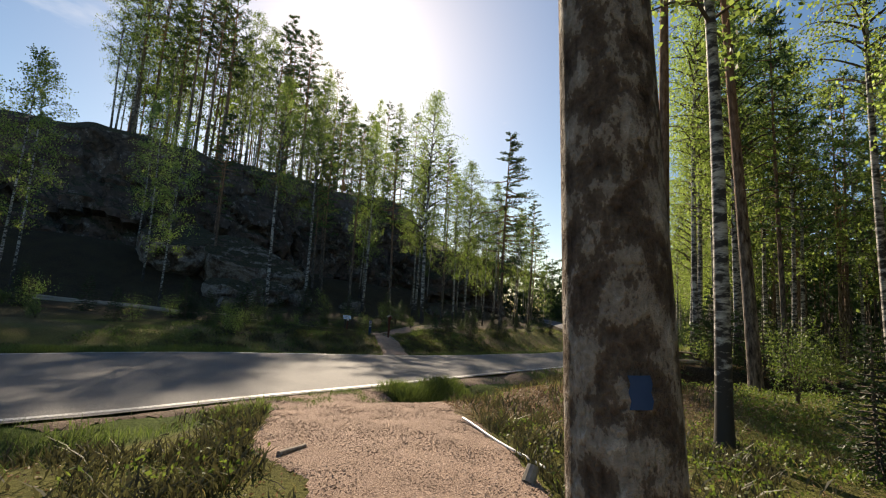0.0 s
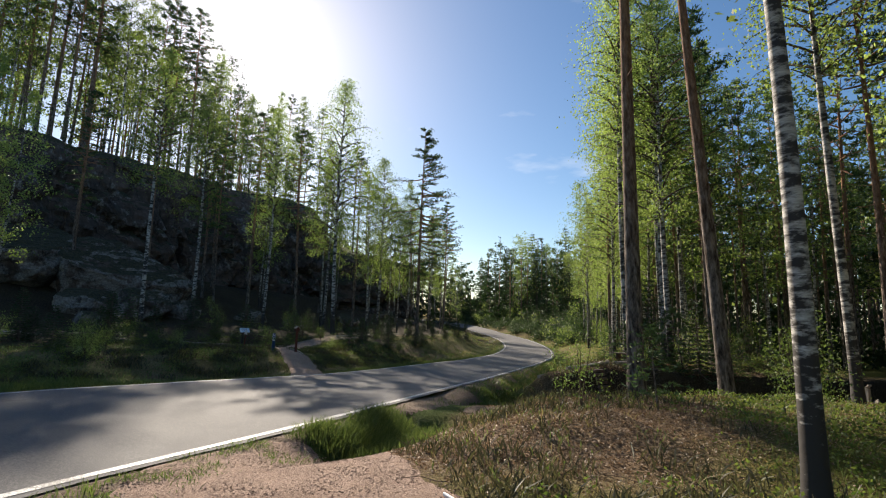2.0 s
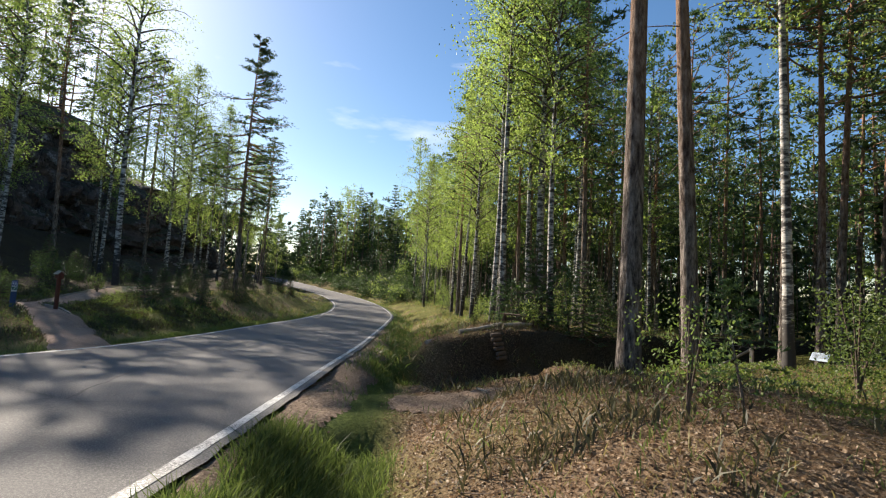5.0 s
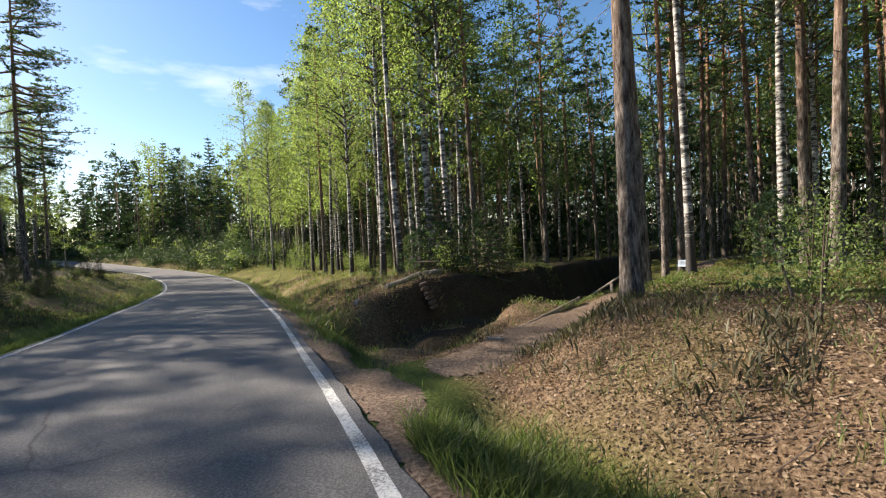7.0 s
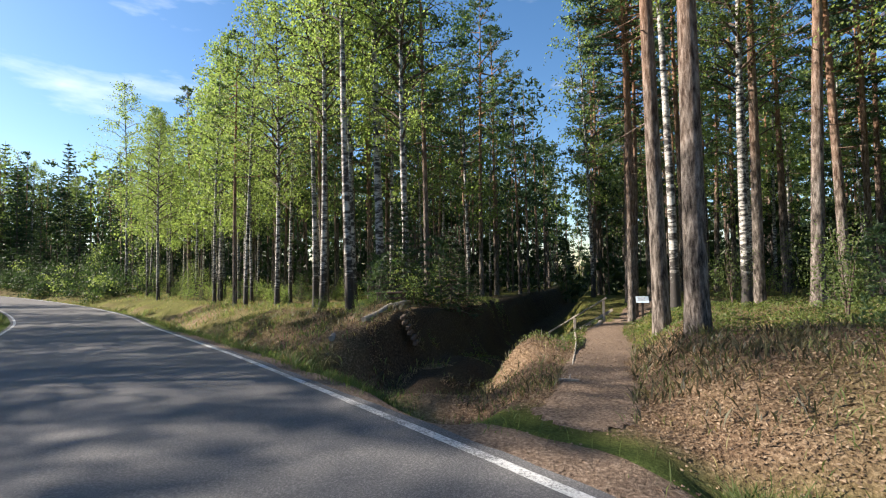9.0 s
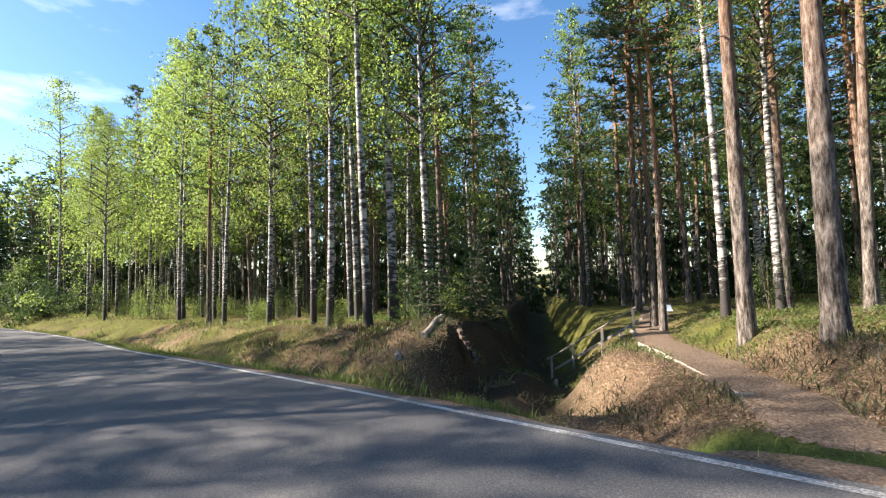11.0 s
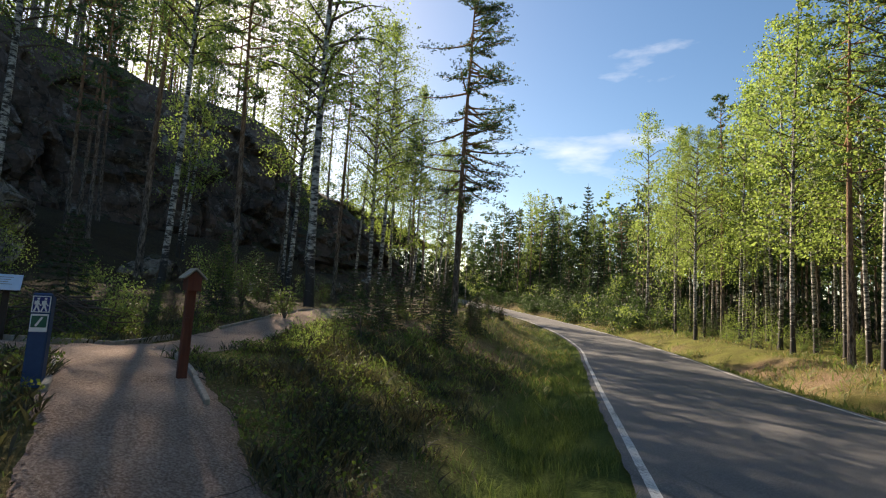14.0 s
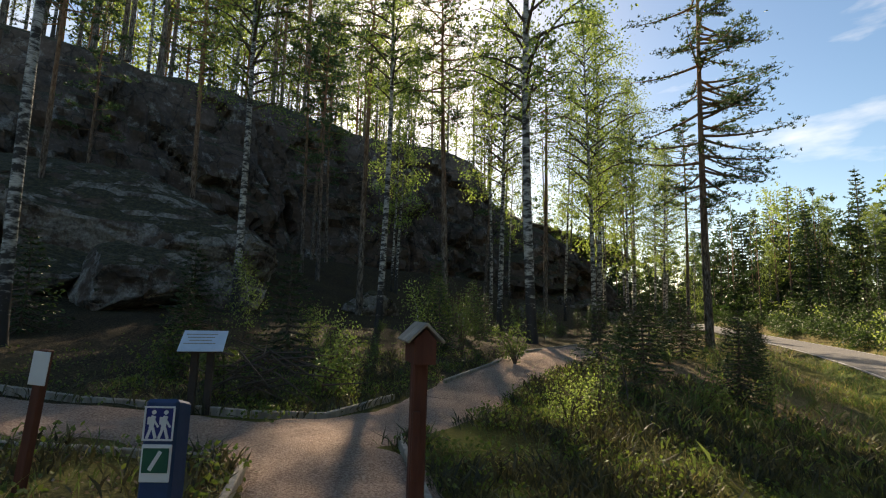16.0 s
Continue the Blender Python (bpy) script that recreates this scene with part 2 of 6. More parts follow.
def ground_mat():
    """Forest floor: moss and bilberry, dry litter and bare soil by the vertex masks 'litter' and 'grass'; a third mask
    lays on soil darkened for shade.
    """
    m, n, l, b = base_mat("forest_floor")
    f1 = noise_node(n, l, 22, 6, 0.7)
    f2 = noise_node(n, l, 0.8, 4)
    moss = mixed(n, l, 0.5, ramp(n, l, f1, [(0.3, (0.04, 0.042, 0.014)), (0.55, (0.14, 0.135, 0.035)), (0.75, (0.26, 0.24, 0.07))]),
                 ramp(n, l, f2, [(0.35, (0.055, 0.05, 0.022)), (0.65, (0.14, 0.15, 0.035))]))
    litter = mixed(n, l, 0.3, ramp(n, l, f1, [(0.34, (0.035, 0.024, 0.016)), (0.5, (0.17, 0.11, 0.07)), (0.66, (0.42, 0.31, 0.21))]),
                   ramp(n, l, f2, [(0.35, (0.15, 0.095, 0.06)), (0.65, (0.27, 0.20, 0.12))]))
    turf = ramp(n, l, f1, [(0.3, (0.04, 0.06, 0.015)), (0.7, (0.13, 0.17, 0.045))])
    at1, at2 = n.new("ShaderNodeAttribute"), n.new("ShaderNodeAttribute")
    at1.attribute_name, at2.attribute_name = "litter", "grass"
    col = mixed(n, l, at1.outputs["Fac"], moss, litter)
    col = mixed(n, l, at2.outputs["Fac"], col, turf)
    # near-black soil, its colour deepened to stand for shade
    at3 = n.new("ShaderNodeAttribute")
    at3.attribute_name = "shaded_earth"
    shaded_earth = mixed(n, l, 0.35, ramp(n, l, f1, [(0.36, (0.016, 0.012, 0.009)), (0.52, (0.07, 0.052, 0.036)), (0.68, (0.18, 0.14, 0.10))]),
                  ramp(n, l, f2, [(0.35, (0.02, 0.015, 0.01)), (0.65, (0.055, 0.05, 0.02))]))
    col = mixed(n, l, at3.outputs["Fac"], col, shaded_earth)
    l.new(col, b.inputs["Base Color"])
    b.inputs["Roughness"].default_value = 1.0
    b.inputs["Specular IOR Level"].default_value = 0.1
    bumped(n, l, b, f1, 0.9, 0.06)
    return m


def rock_mat(name="granite", lichen_from=0.55):
    m, n, l, b = base_mat(name)
    f1 = noise_node(n, l, 2.6, 8, 0.65)
    f2 = noise_node(n, l, 0.28, 5, 0.6)
    col = mixed(n, l, 0.5, ramp(n, l, f1, [(0.32, (0.018, 0.015, 0.013)), (0.55, (0.10, 0.074, 0.06)), (0.75, (0.26, 0.21, 0.185))]),
                ramp(n, l, f2, [(0.35, (0.035, 0.026, 0.02)), (0.65, (0.15, 0.098, 0.074))]))
    geo = n.new("ShaderNodeNewGeometry")
    sep = n.new("ShaderNodeSeparateXYZ")
    l.new(geo.outputs["Normal"], sep.inputs["Vector"])
    s2 = n.new("ShaderNodeMath")
    s2.operation = 'MULTIPLY_ADD'
    s2.inputs[1].default_value = 0.6
    l.new(f1, s2.inputs[0])
    l.new(sep.outputs["Z"], s2.inputs[2])
    # joints and cracks of the rock
    vo = n.new("ShaderNodeTexVoronoi")
    vo.feature = 'DISTANCE_TO_EDGE'
    vo.inputs["Scale"].default_value = 0.55
    warp = n.new("ShaderNodeTexNoise")
    warp.inputs["Scale"].default_value = 0.9
    warp.inputs["Detail"].default_value = 5
    tc = n.new("ShaderNodeTexCoord")
    l.new(tc.outputs["Object"], warp.inputs["Vector"])
    add = n.new("ShaderNodeVectorMath")
    add.operation = 'MULTIPLY_ADD'
    add.inputs[1].default_value = (1.5, 1.5, 1.5)
    l.new(warp.outputs["Color"], add.inputs[0])
    l.new(tc.outputs["Object"], add.inputs[2])
    l.new(add.outputs["Vector"], vo.inputs["Vector"])
    joint = ramp(n, l, vo.outputs["Distance"], [(0.0, (0.2, 0.2, 0.2)), (0.035, (1, 1, 1))])
    col = mixed(n, l, 0.8, col, joint, 'MULTIPLY')
    f1 = mixed(n, l, 0.6, f1, joint, 'MULTIPLY')
    lichen = ramp(n, l, noise_node(n, l, 0.75, 9, 0.72), [(lichen_from, (0, 0, 0)), (lichen_from + 0.08, (0.75, 0.75, 0.75))])
    col = mixed(n, l, lichen, col, ramp(n, l, noise_node(n, l, 9.0, 6, 0.7), [(0.35, (0.12, 0.115, 0.105)), (0.65, (0.40, 0.385, 0.36))]))
    mossy = ramp(n, l, s2.outputs[0], [(0.84, (0, 0, 0)), (1.02, (1, 1, 1))])
    moss = ramp(n, l, noise_node(n, l, 7.0, 8, 0.75), [(0.36, (0.012, 0.011, 0.006)), (0.52, (0.04, 0.038, 0.016)), (0.68, (0.11, 0.09, 0.045))])
    l.new(mixed(n, l, mossy, col, moss), b.inputs["Base Color"])
    b.inputs["Roughness"].default_value = 0.9
    bumped(n, l, b, f1, 0.7, 0.15)
    return m


M_GROUND, M_ROCK, M_BOULDER = ground_mat(), rock_mat(), rock_mat("lichen_granite", 0.45)
M_GREYWOOD = speckle("weathered_wood", [(0.3, (0.13, 0.11, 0.09)), (0.55, (0.34, 0.30, 0.25)), (0.75, (0.5, 0.46, 0.40))], 18, 2, [(0.3, (0.25, 0.21, 0.17)), (0.7, (0.42, 0.37, 0.31))], 0.85, 0.5, 0.01, 0.4, stretch=(1, 1, 0.12))
M_REDWOOD = speckle("red_brown_wood", [(0.3, (0.07, 0.022, 0.015)), (0.7, (0.19, 0.065, 0.042))], 16, 2, [(0.3, (0.10, 0.035, 0.022)), (0.7, (0.17, 0.06, 0.04))], 0.7, 0.4, 0.01, 0.4, stretch=(1, 1, 0.12))
M_BLUE = speckle("blue_paint", [(0.3, (0.018, 0.045, 0.115)), (0.7, (0.03, 0.075, 0.17))], 25, 3, [(0.3, (0.02, 0.05, 0.13)), (0.7, (0.03, 0.07, 0.16))], 0.5, 0.15, 0.004)
M_WHITE = speckle("white_sheet", [(0.3, (0.62, 0.64, 0.66)), (0.7, (0.8, 0.8, 0.8))], 12, 2, [(0.3, (0.66, 0.68, 0.7)), (0.7, (0.8, 0.8, 0.8))], 0.4, 0.1, 0.003)
# bluish tone: reflected sky put into the sheet's base colour
M_BOARDTOP = speckle("board_sheet", [(0.3, (0.42, 0.52, 0.62)), (0.7, (0.62, 0.70, 0.78))], 12, 2, [(0.3, (0.45, 0.55, 0.65)), (0.7, (0.62, 0.7, 0.78))], 0.25, 0.1, 0.003)
M_DARKBLUE = speckle("sign_blue", [(0.3, (0.02, 0.03, 0.16)), (0.7, (0.03, 0.045, 0.2))], 12, 2, [(0.3, (0.02, 0.03, 0.16)), (0.7, (0.03, 0.045, 0.2))], 0.4, 0.1, 0.003)
M_GREENSIGN = speckle("sign_green", [(0.3, (0.015, 0.09, 0.06)), (0.7, (0.025, 0.13, 0.085))], 12, 2, [(0.3, (0.015, 0.09, 0.06)), (0.7, (0.025, 0.13, 0.085))], 0.4, 0.1, 0.003)
M_DARKMETAL = speckle("dark_post", [(0.3, (0.03, 0.025, 0.022)), (0.7, (0.07, 0.055, 0.05))], 20, 3, [(0.3, (0.03, 0.025, 0.022)), (0.7, (0.06, 0.05, 0.045))], 0.6, 0.3, 0.005)

# ---- mesh helpers ----
def mesh_ob(name, verts, faces, mat=None, parent=None, smooth=False):
    me = bpy.data.meshes.new(name)
    me.from_pydata([tuple(v) for v in verts], [], [tuple(f) for f in faces])
    if mat:
        me.materials.append(mat)
    if smooth:
        me.polygons.foreach_set("use_smooth", [True] * len(me.polygons))
    me.update()
    ob = new(name, me)
    if parent:
        ob.parent = parent
    return ob


def quads_mesh(name, verts, mat):
    """verts: (n, 4, 3) separate quads."""
    v = np.ascontiguousarray(verts.reshape(-1, 3), dtype=np.float32)
    n = len(v) // 4
    me = bpy.data.meshes.new(name)
    me.vertices.add(4 * n)
    me.vertices.foreach_set("co", v.ravel())
    me.loops.add(4 * n)
    me.loops.foreach_set("vertex_index", np.arange(4 * n, dtype=np.int32))
    me.polygons.add(n)
    me.polygons.foreach_set("loop_start", np.arange(0, 4 * n, 4, dtype=np.int32))
    me.materials.append(mat)
    me.update(calc_edges=True)
    return me


def part(name, bm, material, parent, label=""):
    me = bpy.data.meshes.new(name)
    bm.to_mesh(me)
    bm.free()
    me.materials.append(material)
    ob = new(name, me)
    ob.parent = parent
    if label:
        ob["label"] = label
    return ob


def box_bm(sx, sy, sz, m=None, bevel=0.006):
    bm = bmesh.new()
    bmesh.ops.create_cube(bm, size=1.0, matrix=Matrix.Diagonal((sx, sy, sz, 1)))
    if bevel:
        bmesh.ops.bevel(bm, geom=list(bm.edges), offset=bevel, segments=1, affect='EDGES')
    if m is not None:
        bm.transform(m)
    return bm


def empty(name, x, y, z, rz=0.0):
    e = new(name)
    e.matrix_world = pose(x, y, z, 0, 0, rz)
    return e


def sstep(a, b, x):
    t = np.clip((np.asarray(x, float) - a) / (b - a), 0, 1)
    return t * t * (3 - 2 * t)


# smooth value noise on a lattice, for the lie of the land
_lat = np.random.RandomState(7).rand(64, 64)


def vnoise(x, y, scale):
    u, v = np.asarray(x, float) / scale + 500, np.asarray(y, float) / scale + 500
    i, j = np.floor(u).astype(int), np.floor(v).astype(int)
    a, b = u - i, v - j
    a, b = a * a * (3 - 2 * a), b * b * (3 - 2 * b)
    g = lambda p, q: _lat[p % 64, q % 64]
    return (g(i, j) * (1 - a) + g(i + 1, j) * a) * (1 - b) + (g(i, j + 1) * (1 - a) + g(i + 1, j + 1) * a) * b - 0.5


# ---- the lie of the land ----
# right-hand edge line of the road, x y z, and the width between the edge lines
EDGE = [(-60, -34, 0.4, 7.0), (-30, -15.8, 0.1, 7.0), (-14, -3.9, -0.05, 7.0), (-8, 1.6, -0.07, 7.1), (-4.25, 5.45, -0.09, 7.2), (-2.6, 7.6, -0.11, 7.15), (-0.44, 10.6, -0.175, 6.8), (1.05, 13.0, -0.25, 6.2),
        (2.37, 15.25, -0.335, 5.5), (3.62, 17.36, -0.425, 5.02), (5.26, 20.15, -0.55, 4.96), (6.82, 22.96, -0.67, 4.95), (9.35, 27.55, -0.86, 4.95), (12.0, 32.4, -1.06, 4.9),
        (16.8, 41.55, -1.24, 4.85), (20.95, 53.1, -1.18, 4.6), (23.3, 65.5, -0.87, 4.3), (23.1, 78.1, -0.29, 4.15), (22.4, 89.9, 0.35, 4.15), (20.0, 103.7, 0.97, 4.25), (12.2, 123.6, 1.58, 4.35), (-4, 150, 2, 4.4)]


def catmull(pts, per=14):
    p = np.array(pts, float)
    p = np.r_[[2 * p[0] - p[1]], p, [2 * p[-1] - p[-2]]]
    out = []
    for i in range(1, len(p) - 2):
        for t in np.arange(per) / per:
            a, b, c, d = p[i - 1], p[i], p[i + 1], p[i + 2]
            out.append(0.5 * (2 * b + (c - a) * t + (2 * a - 5 * b + 4 * c - d) * t * t + (3 * b - 3 * c + d - a) * t ** 3))
    out.append(p[-2])
    return np.array(out)


_edge = catmull(EDGE)
_half, _edge = _edge[:, 3] / 2, _edge[:, :3]
_tan = np.gradient(_edge[:, :2], axis=0)
_tan /= np.linalg.norm(_tan, axis=1)[:, None]
_nor = np.c_[_tan[:, 1], -_tan[:, 0]]                     # to the right
ROAD = _edge.copy()
ROAD[:, :2] -= _nor * _half[:, None]
HALF = 2.5                            # lateral distances are scaled so that the edge lines lie at this distance


def road_coords(x, y):
    """Station index, signed distance to the right of the centre line, and road height."""
    x, y = np.asarray(x, float), np.asarray(y, float)
    q = np.c_[x.ravel(), y.ravel()]
    idx = np.empty(len(q), int)
    for k in range(0, len(q), 4000):
        c = q[k:k + 4000]
        d2 = (c[:, None, 0] - ROAD[None, :, 0]) ** 2 + (c[:, None, 1] - ROAD[None, :, 1]) ** 2
        idx[k:k + 4000] = d2.argmin(1)
    rel = q - ROAD[idx, :2]
    along = (rel * _tan[idx]).sum(1)
    d = (rel * _nor[idx]).sum(1)
    d = d + np.sign(d) * (HALF - _half[idx]) * np.clip(np.abs(d) / _half[idx], 0, 1)
    nxt = np.clip(idx + np.sign(along).astype(int), 0, len(ROAD) - 1)
    step = np.linalg.norm(ROAD[nxt, :2] - ROAD[idx, :2], axis=1) + 1e-6
    z = ROAD[idx, 2] + (ROAD[nxt, 2] - ROAD[idx, 2]) * np.clip(np.abs(along) / step, 0, 1)
    return idx.reshape(x.shape), d.reshape(x.shape), z.reshape(x.shape)


# brink of the cliff, x y height
BRINK = catmull([(-110, 8, 15), (-70, 24, 16), (-46, 36, 17), (-31, 44, 17.4), (-25, 50.5, 17.0), (-19, 59, 17.2), (-13.5, 65, 17.4), (-9.2, 68, 17.4),
                 (-6.8, 70, 16.5), (-4.8, 71, 12.3), (-2.0, 70, 10.6), (1.2, 70.5, 9.2), (4.2, 72, 7.6), (7.0, 74.5, 4.6), (8.6, 79, 3.4), (9, 90, 3.2), (4, 108, 3.5)], 8)
_bt = np.gradient(BRINK[:, :2], axis=0)
_bt /= np.linalg.norm(_bt, axis=1)[:, None]
_bn = np.c_[_bt[:, 1], -_bt[:, 0]]                        # outwards, to the road


def cliff_coords(x, y):
    x, y = np.asarray(x, float), np.asarray(y, float)
    q = np.c_[x.ravel(), y.ravel()]
    idx = np.empty(len(q), int)
    for k in range(0, len(q), 4000):
        c = q[k:k + 4000]
        idx[k:k + 4000] = ((c[:, None, 0] - BRINK[None, :, 0]) ** 2 + (c[:, None, 1] - BRINK[None, :, 1]) ** 2).argmin(1)
    rel = q - BRINK[idx, :2]
    d = (rel * _bn[idx]).sum(1)
    dist = np.linalg.norm(rel, axis=1) * np.sign(d)
    return dist.reshape(x.shape), BRINK[idx, 2].reshape(x.shape)


TR0, TRD = np.array([7.2, 15.9]), np.array([0.997, 0.075])      # the old trench


PATHWAY = [(3.3, 13.0, -0.42), (4.6, 12.9, -0.42), (6, 13.0, -0.47), (8, 13.0, -0.56), (10, 13.2, -0.62), (12.5, 13.3, -0.62), (14.8, 13.0, -0.65), (15.2, 16.4, -2.5)]


def land(x, y):
    """Height of the ground."""
    x, y = np.asarray(x, float), np.asarray(y, float)
    i, d, zr = road_coords(x, y)
    right, left = d - HALF, -d - HALF
    z = zr - 0.035
    # right-hand side
    pad = sstep(9.6, 7.6, y + 0.25 * x) * sstep(-4.5, -2.0, x)          # gravel pull-in keeps level
    nat = 0.52 * sstep(1.9, 4.0, right) - 0.35 * sstep(12, 40, right)
    ditch = -0.40 * np.exp(-((right - 1.35) / 0.55) ** 2) * (1 - 0.9 * sstep(11.6, 12.4, y) * sstep(14.6, 13.9, y))
    ramp_dip = -0.62 * np.exp(-(((x - 4.6) / 1.5) ** 2 + ((y - 14.3) / 1.1) ** 2))
    z_r = (nat + ditch) * (1 - pad) + pad * (0.18 * sstep(0.5, 3.5, right)) + ramp_dip
    a = (x - TR0[0]) * TRD[0] + (y - TR0[1]) * TRD[1]
    b = -(x - TR0[0]) * TRD[1] + (y - TR0[1]) * TRD[0]
    wide = 1.3 + 0.15 * sstep(6, 1, a) + 0.35 * sstep(1.0, -1.0, a)
    across = b - 0.65 * sstep(8, 3, a) - 0.5 * vnoise(x, y, 2.2) - 0.22 * vnoise(x, y, 0.7)
    trench = -(1.25 + 0.55 * sstep(3, 7, a)) * sstep(wide + 0.42, wide - 0.5, across) * sstep(-wide - 0.9, -wide + 0.7, across) * sstep(-2.7, -0.9, a)
    spoil = 0.34 * np.exp(-((b - 3.3) / 0.9) ** 2) * sstep(-1.5, 1.0, a) * sstep(16, 10, a)
    spur = 0.18 * np.exp(-(((x - 8.8) / 2.0) ** 2 + ((y - 14.55) / 0.5) ** 2))
    z_r = z_r + trench + spoil + spur - 0.18 * sstep(7.5, 9.5, x) * sstep(11.2, 12.6, y) * sstep(16.5, 15, y) - 0.35 * sstep(12.9, 13.8, y) * sstep(16.2, 15.2, y) * sstep(8.5, 10, x) * sstep(16.5, 15, x) - 0.55 * sstep(13.4, 14.5, y) * sstep(17, 15.6, y) * sstep(5.2, 6.8, x) * sstep(17, 15, x) - 0.5 * np.exp(-(((x - 15.8) / 2.6) ** 2 + ((y - 13) / 3) ** 2))
    # left-hand side
    nat_l = 0.42 * sstep(2.2, 5.0, left) + 0.045 * np.clip(left - 5, 0, 30) - 0.25 * sstep(6.0, 2.5, left) * sstep(22, 18.5, y + 0.2 * x) * sstep(-8, -3, x)
    ditch_l = -0.30 * np.exp(-((left - 1.35) / 0.6) ** 2) * sstep(19.5, 22.5, y + 0.3 * x)
    z_l = nat_l + ditch_l + 0.75 * sstep(29, 37, y) * sstep(2.5, 6, left) * sstep(75, 50, y) + 0.22 * np.exp(-((x + 4.6) ** 2 + (y - 24.6) ** 2) / 5)
    q, zt = cliff_coords(x, y)
    foot = np.clip((zt - 2.2) / 14, 0, 1)
    talus = foot * (3.6 * sstep(22, 4.5, q) ** 1.6)
    z_l = z_l + talus * sstep(4, 12, left)
    side = np.where(d > 0, z_r * (right > 0), z_l * (left > 0))
    lumps = (0.16 * vnoise(x, y, 2.1) + 0.10 * vnoise(x, y, 0.8) + 0.05 * vnoise(x, y, 0.42)) * sstep(0.8, 2.5, np.abs(d) - HALF) * (1 - 0.85 * pad * (d > 0))
    lumps = lumps * (1 - 0.8 * np.exp(-((x + 2.6) ** 2 / 3 + (y - 24) ** 2 / 18)))
    z = z + side + lumps - 0.05 * (np.abs(d) < HALF - 0.1)
    # trodden path into the trench
    best, level = np.full(x.shape, 99.0), np.zeros(x.shape)
    for (ax, ay, az), (bx, by, bz) in zip(PATHWAY[:-1], PATHWAY[1:]):
        f = np.clip(((x - ax) * (bx - ax) + (y - ay) * (by - ay)) / ((bx - ax) ** 2 + (by - ay) ** 2), 0, 1)
        dist = np.hypot(x - ax - f * (bx - ax), y - ay - f * (by - ay))
        near = dist < best
        best, level = np.where(near, dist, best), np.where(near, az + f * (bz - az), level)
    w = 0.9 * sstep(1.6, 0.5, best) * sstep(0.2, 1.2, right)
    return z * (1 - w) + (level + 0.03 * vnoise(x, y, 0.8)) * w


def land1(x, y):
    return float(land(np.array([x]), np.array([y]))[0])


def spaced(lo, hi, fine_lo, fine_hi, fine, grow=1.16):
    mid = list(np.arange(fine_lo, fine_hi + fine / 2, fine))
    a, s = mid[-1], fine
    while a < hi:
        s *= grow
        a += s
        mid.append(a)
    a, s = mid[0], fine
    while a > lo:
        s *= grow
        a -= s
        mid.insert(0, a)
    return np.array(mid)


gx, gy = spaced(-900, 900, -9.0, 26.0, 0.2, 1.10), spaced(-600, 1200, -3.0, 34.0, 0.22, 1.08)
GX, GY = np.meshgrid(gx, gy, indexing="ij")
GZ = land(GX, GY)
far = sstep(150, 400, np.hypot(GX, GY - 30))
GZ = GZ * (1 - far) + 2.0 * far
nx, ny = GX.shape
gid = np.arange(nx * ny).reshape(nx, ny)
gf = np.stack([gid[:-1, :-1], gid[1:, :-1], gid[1:, 1:], gid[:-1, 1:]], -1).reshape(-1, 4)
ground = mesh_ob("ground", np.stack([GX, GY, GZ], -1).reshape(-1, 3), gf, M_GROUND, smooth=True)
_, gd, _ = road_coords(GX, GY)
g_right, g_left = gd - HALF, -gd - HALF
lit = np.where(gd > 0, sstep(1.2, 2.2, g_right) * sstep(8.0, 5.0, g_right + 1.5 * vnoise(GX, GY, 3)) * sstep(5.5, 8.0, GY) * sstep(26, 20, GY) + 0.3 * sstep(20, 26, GY) * sstep(4, 1.5, g_right), 0.15)
lit = np.clip(lit + 0.9 * vnoise(GX, GY, 1.7) * (lit > 0.05) + 0.55 * sstep(0.1, 0.3, vnoise(GX, GY, 5.0)), 0, 1)
_ta, _tb = (GX - TR0[0]) * TRD[0] + (GY - TR0[1]) * TRD[1], -(GX - TR0[0]) * TRD[1] + (GY - TR0[1]) * TRD[0]
# trench: dark soil with the shadow of its walls put into the colour
shaded_earth = sstep(-1.0, 0.6, _ta) * sstep(2.5, 1.7, _tb - 0.6) * sstep(-1.6, -0.4, _tb - 0.6) * sstep(60, 40, _ta)
_q, _ = cliff_coords(GX, GY)
# cliff foot: dark undergrowth soil, also darkened for the cliff's shade
shaded_earth = np.clip(shaded_earth + 0.9 * (gd < 0) * sstep(6.5, 9.5, g_left + 2.5 * vnoise(GX, GY, 2.5)) + 0.9 * (gd < 0) * sstep(24, 14, _q), 0, 1)
gra = np.clip(np.where(gd > 0, sstep(1.9, 1.0, g_right), sstep(2.6, 1.4, g_left)), 0, 1)
for key, val in (("litter", lit), ("grass", gra), ("shaded_earth", shaded_earth)):
    at = ground.data.attributes.new(key, 'FLOAT', 'POINT')
    at.data.foreach_set("value", val.ravel().astype(np.float32))
tagged(ground, "mossy forest floor with dry litter and heath", "ground", kind="structure")


